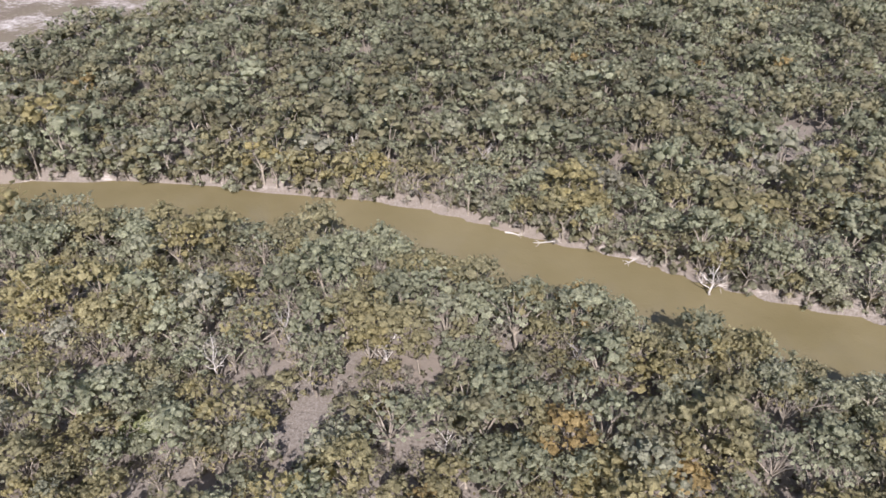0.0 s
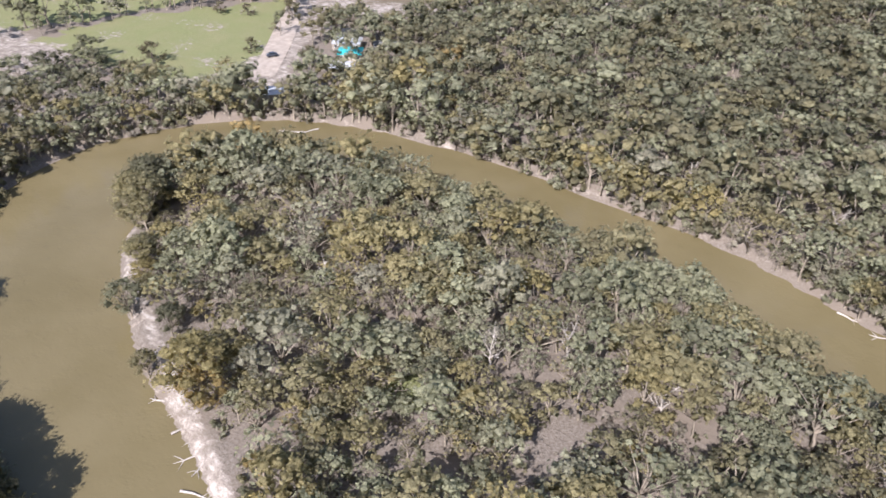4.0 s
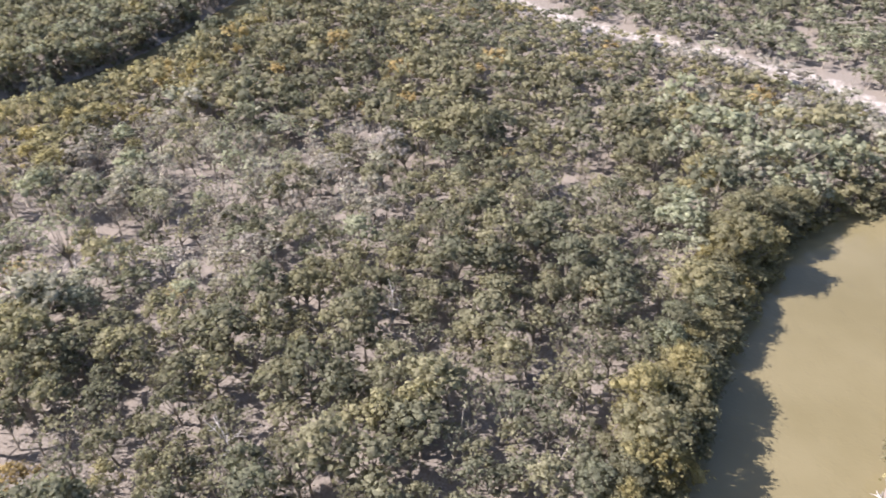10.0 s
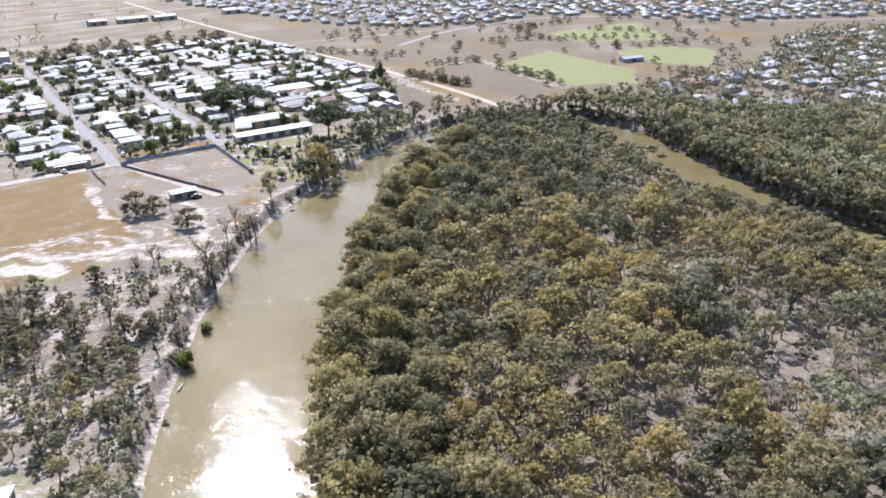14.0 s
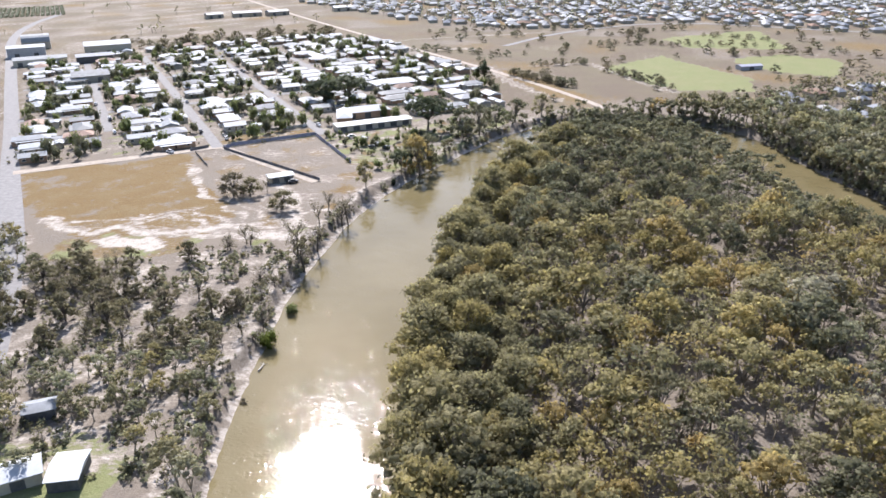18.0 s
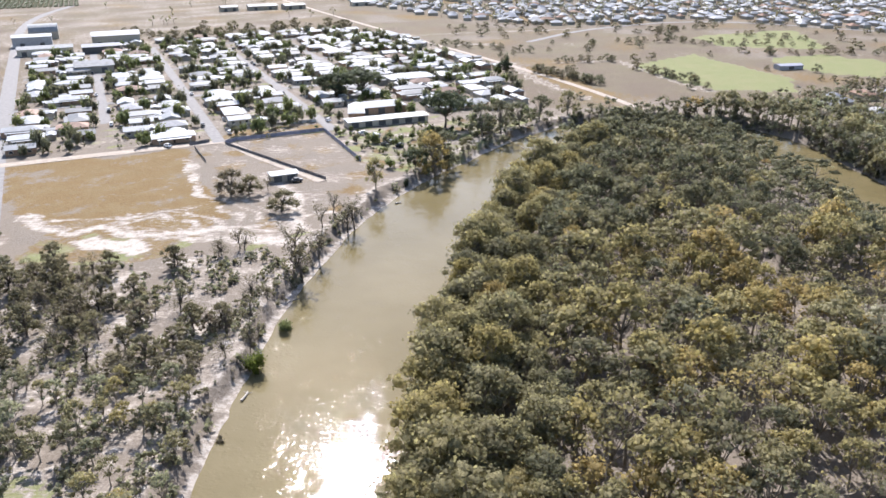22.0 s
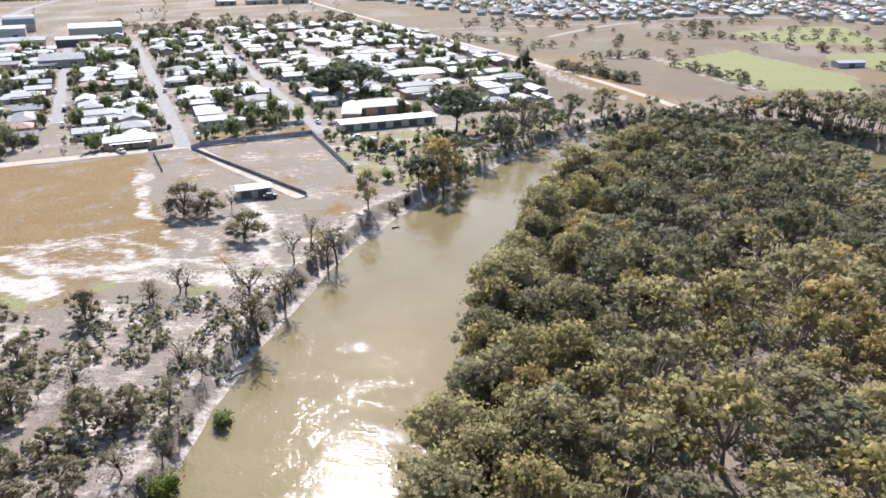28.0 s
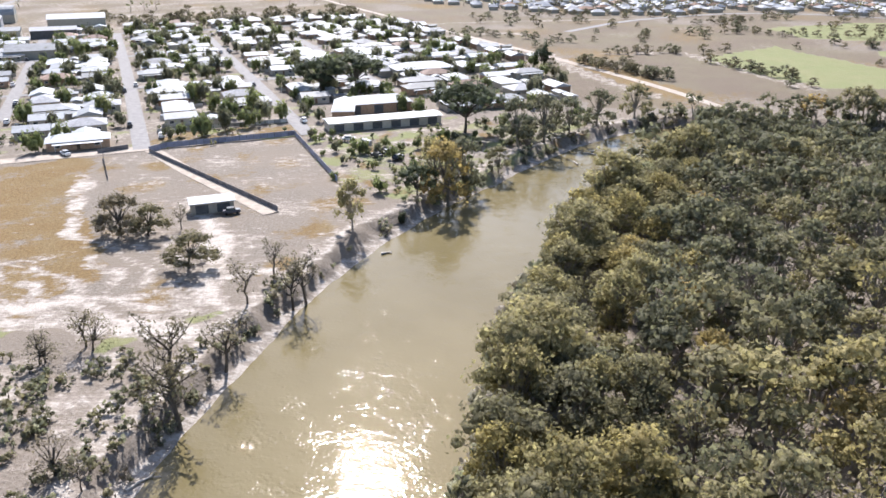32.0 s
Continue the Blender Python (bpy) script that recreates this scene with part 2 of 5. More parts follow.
GREYWOOD = [(149, 139), (197, 116), (188, 40), (139, 29), (107, 62), (89, 96), (88, 125), (96, 190), (130, 175)]
GLADE = [(112, 182), (128, 180), (140, 152), (134, 120), (132, 92), (128, 72), (114, 82), (104, 110), (94, 138), (100, 160)]
BARE_S = [(12, -92), (4, -92), (3, -112), (9, -116)]
BARE_T = [(-8, -92), (-24, -94), (-22, -106), (-12, -110)]
CLEAR_S = [(-98, -218), (-114, -254), (-132, -250), (-118, -218)]
GREENS = [[(128, 586), (180, 629), (214, 527), (201, 485), (154, 494), (124, 559)], [(231, 612), (276, 622), (308, 595), (273, 525), (226, 569)],
          [(208, 731), (311, 773), (296, 651), (213, 671)]]
BROWN = [(81, 587), (110, 593), (144, 501), (103, 477), (84, 502)]
OLIVE = [(38, 581), (56, 574), (88, 505), (92, 462), (72, 478)]
RUDDY = [(20, 700), (80, 760), (190, 740), (200, 690), (120, 605), (70, 598), (46, 630)]
WHITE_BANK = ((40, -58, 1.2), (54, -65.5, 1.5), (61, -69, 1.5), (76, -76, 1.2), (85, -80.5, 1.0), (95, -85, 0.8), (115, -95.5, 0.8), (128, -103, 1.0), (138, -111, 0.7))
EAST_CHANNEL = ((132, 402, 16), (147, 376, 16), (150, 345, 16), (153, 318, 16), (159, 277, 16), (171, 234, 16), (182, 208, 16), (204, 172, 16), (245, 147, 16), (300, 138, 16))
EAST_BEND = [(100, 400), (147, 376), (150, 345), (153, 318), (159, 277), (171, 234), (182, 208), (204, 172), (245, 147), (300, 138), (300, 90), (190, 100), (140, 200), (115, 300)]
FLAT = [(-80, 240), (-46, 240), (-46, 195), (-60, 190), (-84, 215)]
LANDING = [(156, -184), (182, -184), (188, -206), (158, -208)]
FURROWS = tuple(((-92 + 5.0 * k, 280 + 4.2 * k, 0.5), (-80 + 4.6 * k, 268 + 3.6 * k, 0.6), (-68 + 4.0 * k, 257 + 4.0 * k, 0.5)) for k in range(5))
CRACKS = FURROWS + (((-94, 255, 1.4), (-82, 252, 1.6), (-68, 251, 1.4), (-61, 258, 1.5), (-53, 276, 1.6), (-39, 278, 1.5)),
                    ((-120, 263, 0.6), (-103, 276, 0.8), (-93, 272, 0.8), (-86, 262, 0.8)), ((-84, 290, 1.2), (-98, 300, 1.6), (-104, 318, 1.8), (-114, 346, 1.8)),
                    ((-140, 272, 0.7), (-118, 271, 0.7), (-100, 283, 0.7)), ((-72, 262, 1), (-56, 284, 1.4), (-66, 306, 2.5)))
TOWN = [(-96, 372), (-62, 396), (-14, 412), (44, 440), (36, 520), (-30, 720), (-110, 790), (-250, 720), (-330, 640), (-222, 402), (-205, 345), (-118, 376)]
WASH = ((226, -127, 5), (245, -108, 6), (264, -94, 6), (280, -66, 5), (296, -35, 5), (311, -4, 5), (338, 24, 7), (345, 50, 5), (390, 120, 4))
TRACKS = (((-52, 250, 2), (-75, 262, 2), (-100, 258, 2), (-130, 262, 2), (-150, 272, 2)), ((-50, 262, 2), (-64, 300, 3), (-72, 322, 3)),
          ((226, -130, 2), (228, -160, 2), (213, -174, 2), (192, -196, 2)), ((198, -236, 1), (232, -300, 1)))


TOWNSIDE = [(-70, 100), (-28, 100), (-28, 195), (-15, 268), (14, 335), (52, 391), (60, 430), (-60, 400), (-100, 250)]


def townside(x, y):
    return inside(x, y, TOWNSIDE)


def land(x, y):
    """Height of the ground."""
    sd = off_line(x, y, STREAM)
    wide = 2.8 + 0.8 * ripple(x, y, 40, 5)
    up = np.clip(sd / wide, 0, 1)
    up = up * up * (3 - 2 * up)
    ledge = 3.0 + 1.5 * ripple(x, y, 34, 6) + 0.9 * ripple(x, y, 9, 16)                         # a low beach below a scarp on the town's side
    scarp = np.clip((sd - ledge) / 2.4, 0, 1)
    up = np.where(townside(x, y), 0.22 * np.clip(sd / np.maximum(ledge, 0.5), 0, 1) + 0.78 * scarp * scarp * (3 - 2 * scarp), up)
    z = WATER - 0.15 + up * (-WATER + 0.15) + np.where(sd < 0, np.maximum(sd, -10) * 0.25, 0)
    bumps = 0.07 * ripple(x, y, 14, 3) + 0.04 * ripple(x, y, 5, 4)
    return z + bumps * np.clip(sd / 12, 0, 1) * (np.hypot(x, y - 100) < 700)


def cover(x, y):
    """How much of dry gold grass, green grass, pale bare ground and brown stubble grows at a place."""
    wx, wy = wobbling(x, y, 2.5, 24, 11)
    sd = off_line(x, y, STREAM)
    soft = lambda hit: hit.astype(float)
    gold = soft(inside(wx, wy, GOLD)) * np.clip(0.72 + 0.3 * ripple(x, y, 20, 70), 0, 1)
    green, pale, brown = np.zeros_like(gold), np.zeros_like(gold), np.zeros_like(gold)
    for lawn in [LAWN, LAWN_FAR] + GREENS:
        green = np.maximum(green, soft(inside(wx, wy, lawn)))
    green = np.maximum(green, 0.8 * soft(inside(wx, wy, CAMP)))
    plots = soft(inside(wx, wy, GARDENS))
    green = np.maximum(green, plots * np.clip(0.4 + 0.4 * ripple(x, y, 15, 66), 0, 0.8))
    pale = np.maximum(pale, plots * np.clip(0.3 + 0.5 * ripple(x, y, 19, 67), 0, 0.9))
    gold = np.maximum(gold, plots * np.clip(0.2 + 0.5 * ripple(x, y, 13, 68), 0, 0.9))
    lots = soft(inside(wx, wy, LOTS))
    pale = np.maximum(pale, lots * np.clip(0.37 + 0.16 * ripple(x, y, 31, 62), 0, 1))
    gold = np.maximum(gold, lots * np.clip(0.22 + 0.4 * ripple(x, y, 22, 63), 0, 0.7))
    pale = np.maximum(pale, soft(inside(wx, wy, SCRUB)) * np.clip(0.52 + 0.22 * ripple(x, y, 22, 64) + 0.2 * ripple(x, y, 8, 65), 0, 1))
    gold = np.maximum(gold, soft(inside(wx, wy, STRIP)) * 0.8)
    rim = soft(inside(wx, wy, PAN_EDGE))
    gold = np.maximum(gold, 0.55 * rim)
    green = np.maximum(green, rim * np.clip(0.3 + 0.4 * ripple(x, y, 15, 86), 0, 0.7))
    pale = np.maximum(np.where(rim > 0, 0.3, pale), soft(inside(wx, wy, SALTY)) * np.clip(0.46 + 0.16 * ripple(x, y, 19, 85), 0, 0.75))
    pale = np.maximum(pale, soft(inside(wx, wy, GOLD)) * np.clip(0.13 + 0.1 * ripple(x, y, 26, 87), 0, 0.4))
    for place, share in ((PAN, 1.0), (SANDPIT, 0.66), (CARPARK, 0.66)):
        pale = np.maximum(pale, share * soft(inside(wx, wy, place)))
    pale = np.maximum(pale, 0.33 * soft(inside(wx, wy, BARE_S) | inside(wx, wy, BARE_T) | inside(wx, wy, GLADE) | inside(wx, wy, CLEAR_S) | inside(wx, wy, YARD)))
    for line in (WASH,) + TRACKS[2:]:
        pale = np.maximum(pale, np.clip(1.0 - off_line(wx, wy, line) / 3.0, 0, 0.7))
    for line in TRACKS[:2]:
        pale = np.maximum(pale, np.clip(0.7 - off_line(wx, wy, line) / 4.0, 0, 1))
    for patch in FRESH:
        green = np.maximum(green, soft(inside(wx, wy, patch)))
    ledge = 3.0 + 1.5 * ripple(x, y, 34, 6) + 0.9 * ripple(x, y, 9, 16)
    side = townside(x, y)
    pale = np.where(side & (sd > ledge) & (sd < ledge + 3.4), 0.12, np.where(side & (sd > -1) & (sd <= ledge), 0.85, pale))
    pale = np.maximum(pale, np.where(side & (sd >= ledge + 3.4), np.clip(0.95 - (sd - ledge - 3.4) / 10, 0, 0.9), 0))
    pale = np.maximum(pale, np.where(side, 0, np.clip(0.62 + 0.2 * ripple(x, y, 30, 76) - np.abs(sd - 0.6) / 2.2, 0, 0.9)))
    pale = np.maximum(pale, np.clip(0.92 - off_line(x, y, WHITE_BANK) / 1.6, 0, 0.8))
    pale = np.where(inside(x, y, [(-96, 282), (-82, 297), (-58, 284), (-66, 256)]), np.minimum(pale, 0.25), pale)
    for crack in CRACKS:
        pale = np.maximum(pale, np.clip(1.0 - off_line(wx, wy, crack) / 1.6, 0, 0.9) * np.clip(0.9 + 0.3 * ripple(x, y, 17, 78), 0.5, 1))
    green = np.maximum(green, 0.7 * soft(inside(wx, wy, [(-66, 240), (-58, 249), (-48, 260), (-51, 263), (-60, 256)])))
    brown = np.maximum(brown, soft(inside(wx, wy, BROWN)) + soft(inside(wx, wy, PADDOCK_S)) * 0.9)
    pale = np.maximum(pale, soft(inside(wx, wy, PADDOCK_S)) * np.clip(0.5 + 0.3 * ripple(x, y, 24, 73), 0, 0.8))
    pale = np.maximum(pale, soft(inside(wx, wy, LAWN) | inside(wx, wy, LAWN_FAR)) * np.clip(0.15 + 0.3 * ripple(x, y, 26, 71), 0, 0.7))
    town = soft(inside(wx, wy, TOWN))
    pale = np.maximum(pale, town * 0.35 + 0.25 * town * ripple(x, y, 30, 8))
    green = np.maximum(green, town * np.clip(0.6 * ripple(x, y, 16, 9), 0, 0.6))
    north = (y > 440) & (town == 0) & (green == 0) & (brown == 0)
    brown = np.where(north, np.clip(0.7 + 0.3 * ripple(x, y, 90, 21), 0, 0.95), brown)
    pale = np.where(north, np.clip(0.12 + 0.2 * ripple(x, y, 70, 22) + 0.3 * np.clip((-x - 60) / 200, 0, 1), 0, 0.6), pale)
    gold = np.where(north, np.clip(0.18 + 0.32 * ripple(x, y, 110, 23), 0, 0.7), gold)
    gold = np.where(north & inside(wx, wy, OLIVE), 0.7, gold)
    brown = np.where(north & inside(wx, wy, RUDDY), 0.95, brown)
    for line in (((39, 592, 2), (50, 530, 2), (75, 468, 2)), ((73, 594, 2), (119, 600, 2), (138, 517, 1.5), (150, 490, 1.5)), ((-55, 742, 2), (20, 766, 2), (131, 793, 2)), ((5, 690, 5), (25, 686, 5))):
        pale = np.maximum(pale, np.where(off_line(wx, wy, line) < 2, 0.6, 0))
    return gold, green, pale, np.clip(brown, 0, 1)


def mesh_of(name, verts, faces, mats, index=None, normals=None, smooth=True, tint=None):
    """A mesh straight from arrays; faces is an array of quads or of triangles."""
    verts, faces = np.asarray(verts, np.float32), np.asarray(faces, np.int32)
    me = bpy.data.meshes.new(name)
    k = faces.shape[1]
    me.vertices.add(len(verts))
    me.vertices.foreach_set("co", verts.ravel())
    me.loops.add(faces.size)
    me.loops.foreach_set("vertex_index", faces.ravel())
    me.polygons.add(len(faces))
    me.polygons.foreach_set("loop_start", np.arange(0, faces.size, k, dtype=np.int32))
    for m in mats:
        me.materials.append(m)
    if index is not None:
        me.polygons.foreach_set("material_index", np.asarray(index, np.int32))
    me.polygons.foreach_set("use_smooth", np.full(len(faces), smooth))
    if tint is not None:
        me.attributes.new("tint", "FLOAT", "FACE").data.foreach_set("value", np.asarray(tint, np.float32))
    me.update(calc_edges=True)
    if normals is not None:
        me.normals_split_custom_set_from_vertices(normals)
    return me


def steps(knots):
    """Coordinates from runs of (end, step)."""
    out = [knots[0]]
    for end, step in knots[1:]:
        n = max(1, round((end - out[-1]) / step))
        out += list(np.linspace(out[-1], end, n + 1)[1:])
    return np.array(out)


gx = steps([-5000, (-1500, 500), (-700, 100), (-240, 8), (-125, 3), (-28, 1.5), (40, 2.5), (150, 1.5), (240, 3), (420, 6), (700, 14), (1500, 100), (5000, 500)])
gy = steps([-5000, (-1500, 500), (-700, 60), (-420, 14), (-230, 5), (-122, 3), (-52, 1.5), (-30, 3), (110, 6), (205, 2.5), (345, 1.5), (440, 2.5), (860, 7), (1400, 18), (5000, 400)])
X, Y = np.meshgrid(gx, gy)
Z = land(X, Y)
cols, rows_n = len(gx), len(gy)
ids = np.arange(cols * rows_n).reshape(rows_n, cols)
quads = np.stack([ids[:-1, :-1], ids[:-1, 1:], ids[1:, 1:], ids[1:, :-1]], -1).reshape(-1, 4)

m, tree, b = material("earth", 0.95, spec=0.15)
a = tree.nodes.new("ShaderNodeAttribute")
a.attribute_name = "cover"
parts_of = tree.nodes.new("ShaderNodeSeparateColor")
tree.links.new(a.outputs["Color"], parts_of.inputs[0])
rag = noise_at(tree, 0.35, 5, 0.7)
fine = noise_at(tree, 1.6, 5, 0.7)
broad = noise_at(tree, 0.045, 4)
ground_tone = ramp(tree, fine, [(0.3, (0.11, 0.09, 0.07)), (0.5, (0.19, 0.16, 0.13)), (0.72, (0.28, 0.245, 0.205))])
ground_tone = mixed(tree, grey(tree, broad, 0.4, 0.65), ground_tone, (0.20, 0.165, 0.13))
pale_tone = ramp(tree, fine, [(0.28, (0.185, 0.153, 0.123)), (0.55, (0.30, 0.258, 0.216)), (0.8, (0.40, 0.352, 0.300))])
gold_tone = ramp(tree, fine, [(0.3, (0.118, 0.078, 0.034)), (0.7, (0.225, 0.150, 0.066))])
gold_tone = mixed(tree, grey(tree, noise_at(tree, 0.09, 5, 0.7), 0.44, 0.68, 0.0, 0.5), gold_tone, ramp(tree, fine, [(0.3, (0.15, 0.115, 0.06)), (0.7, (0.25, 0.195, 0.11))]))
green_tone = ramp(tree, fine, [(0.3, (0.145, 0.160, 0.066)), (0.7, (0.220, 0.226, 0.106))])
green_tone = mixed(tree, grey(tree, noise_at(tree, 0.07, 4, 0.7), 0.42, 0.66, 0.0, 0.55), green_tone, (0.225, 0.205, 0.110))
brown_tone = ramp(tree, fine, [(0.3, (0.108, 0.084, 0.060)), (0.7, (0.175, 0.136, 0.100))])
brown_tone = mixed(tree, grey(tree, noise_at(tree, 0.03, 5, 0.7), 0.4, 0.65, 0.0, 0.6), brown_tone, (0.165, 0.145, 0.088))


place = tree.nodes.new("ShaderNodeNewGeometry")
drawn_out = tree.nodes.new("ShaderNodeMapping")
drawn_out.inputs["Rotation"].default_value = (0, 0, radians(-18))
drawn_out.inputs["Scale"].default_value = (0.28, 1.0, 1.0)
tree.links.new(place.outputs["Position"], drawn_out.inputs["Vector"])
streak = noise_at(tree, 0.75, 6, 0.75, drawn_out.outputs[0])


def worn(amount, edge, ragged=None, reach=1.5):
    """A patchy edge: the cover's amount against ragged noise."""
    return grey(tree, sums(tree, "ADD", amount, sums(tree, "MULTIPLY", sums(tree, "SUBTRACT", ragged or rag, 0.5), reach)), edge - 0.13, edge + 0.13)


c = mixed(tree, worn(a.outputs["Alpha"], 0.45), ground_tone, brown_tone)
c = mixed(tree, worn(parts_of.outputs[0], 0.45), c, gold_tone)
c = mixed(tree, worn(parts_of.outputs[1], 0.42), c, green_tone)
c = mixed(tree, worn(parts_of.outputs[2], 0.55, sums(tree, "MULTIPLY", sums(tree, "ADD", rag, streak), 0.5), 3.2), c, pale_tone)
salt = sums(tree, "MAXIMUM", sums(tree, "MULTIPLY", grey(tree, parts_of.outputs[2], 0.90, 0.99), grey(tree, rag, 0.36, 0.5)),
            worn(parts_of.outputs[2], 0.87, sums(tree, "MULTIPLY", sums(tree, "ADD", rag, streak), 0.5), 4.2))
c = mixed(tree, salt, c, ramp(tree, fine, [(0.3, (0.36, 0.318, 0.272)), (0.7, (0.50, 0.45, 0.395))]))
tree.links.new(c, b.inputs["Base Color"])
bumped(tree, b, sums(tree, "ADD", fine, rag), 0.7, 0.45)
M_EARTH = m
me = mesh_of("ground", np.stack([X, Y, Z], -1).reshape(-1, 3), quads, [M_EARTH])
shares = np.stack(cover(X.ravel(), Y.ravel()), -1)
me.color_attributes.new("cover", "FLOAT_COLOR", "POINT").data.foreach_set("color", shares.astype(np.float32).ravel())
tagged(new("ground", me), "dry pale river flat with leaf litter and bare earth", "ground", kind="structure")

m, tree, b = material("river_water", 0.10, spec=0.5)
b.inputs["IOR"].default_value = 1.33
c = ramp(tree, noise_at(tree, 0.03, 3), [(0.35, (0.134, 0.108, 0.052)), (0.65, (0.164, 0.134, 0.070))])
tree.links.new(c, b.inputs["Base Color"])
calm = noise_at(tree, 0.06, 3)
tree.links.new(grey(tree, calm, 0.35, 0.65, 0.03, 0.05), b.inputs["Roughness"])
swell = sums(tree, "MULTIPLY", noise_at(tree, 0.26, 3, 0.6), 3.0)
waves = bumped(tree, b, sums(tree, "ADD", noise_at(tree, 1.3, 2.5, 0.6), swell), 0.25, 0.10)
tree.links.new(grey(tree, noise_at(tree, 0.20, 9, 0.85), 0.44, 0.58, 0.12, 0.85), waves.inputs["Strength"])
M_WATER = m
wx0, wy0 = np.meshgrid(np.linspace(-700, 700, 29), np.linspace(-330, 470, 17))
wid = np.arange(wx0.size).reshape(wx0.shape)
me = mesh_of("water", np.stack([wx0, wy0, np.full_like(wx0, WATER)], -1).reshape(-1, 3),
             np.stack([wid[:-1, :-1], wid[:-1, 1:], wid[1:, 1:], wid[1:, :-1]], -1).reshape(-1, 4), [M_WATER])
tagged(new("water", me), "still muddy olive-brown river water with light ripples", "river", kind="structure")


# ---------------------------------------------------------------- trees
rng = np.random.default_rng(7)


def unit(v):
    return v / np.maximum(np.linalg.norm(v, axis=-1, keepdims=True), 1e-9)


def sprays(g, centres, radii, count, size, flat=0.8, full=True):
    """Small leafy sprays on the upper and outer sides of clumps: corners (n, 4, 3) and the way each looks (n, 3)."""
    share = radii ** 2 / (radii ** 2).sum()
    owner = g.choice(len(centres), count, p=share)
    way = unit(g.normal(size=(count, 3)) + (0, 0, 0.45))
    place = centres[owner] + way * (radii[owner] * g.uniform(0.62, 1.12, count))[:, None] * (1, 1, flat)
    face = unit(way + 0.75 * g.normal(size=(count, 3)))
    side = unit(np.cross(face, g.normal(size=(count, 3))))
    up = np.cross(face, side)
    s = size * g.uniform(0.6, 1.35, count)[:, None]
    k = g.uniform(0.7, 1.2, (count, 1))
    corners = np.stack([place - side * s * 0.5, place - up * s * 0.5 * k, place + side * s * 0.6, place + up * s * 0.5 * k], 1)
    ways = np.repeat(unit(0.6 * way + 0.7 * face + (0, 0, 0.2))[:, None], 4, 1)
    if not full:
        return corners, ways
    core = puffs(g, centres, radii, flat)
    return np.concatenate([corners, core[0]]), np.concatenate([ways, core[1]])


# six lumpy four-sided faces inside a clump
SIX = np.array([(x, y, z) for x in (-1, 1) for y in (-1, 1) for z in (-1, 1)]) / math.sqrt(3)
SIX_FACES = [(0, 1, 3, 2), (4, 6, 7, 5), (0, 4, 5, 1), (2, 3, 7, 6), (0, 2, 6, 4), (1, 5, 7, 3)]


def puffs(g, centres, radii, flat):
    """The leafy body of each clump, lumpy and turned at random, under its sprays."""
    corners, ways = [], []
    for c, r in zip(centres, radii):
        q, _ = np.linalg.qr(g.normal(size=(3, 3)))
        q[:, 0] *= np.sign(np.linalg.det(q))
        d = SIX @ q.T
        p = c + d * g.uniform(0.50, 0.82, (8, 1)) * r * (0.9, 0.9, 0.9 * flat)
        corners += [p[list(f)] for f in SIX_FACES]
        ways += [unit(d[list(f)] + 0.4 * g.normal(size=3) + (0, 0, 0.2)) for f in SIX_FACES]
    return np.array(corners), np.array(ways)


class Wood:
    """Bent, tapered limbs that grow out of one another's rings."""

    def __init__(self, sides):
        self.sides, self.verts, self.faces = sides, [], []

    def limb(self, points, radii, ring=None):
        """Adds a limb; with a ring, it grows from that ring. Returns its rings."""
        points, radii, n = np.asarray(points, float), np.asarray(radii, float), self.sides
        along = unit(np.gradient(points, axis=0))
        side = unit(np.cross(along, (0.31, 0.17, 0.93) if abs(along[0][2]) < 0.8 else (0.9, 0.3, 0.1)))
        over = np.cross(along, side)
        a = np.linspace(0, 2 * np.pi, n, endpoint=False)
        rings = [] if ring is None else [ring]
        for p, r, d, o in list(zip(points, radii, side, over))[0 if ring is None else 1:]:
            rings.append(list(range(len(self.verts), len(self.verts) + n)))
            self.verts += [tuple(p + r * (np.cos(k) * d + np.sin(k) * o)) for k in a]
        for low, high in zip(rings[:-1], rings[1:]):
            self.faces += [(low[j], low[(j + 1) % n], high[(j + 1) % n], high[j]) for j in range(n)]
        return rings

    def done(self):
        return np.array(self.verts), np.array(self.faces)


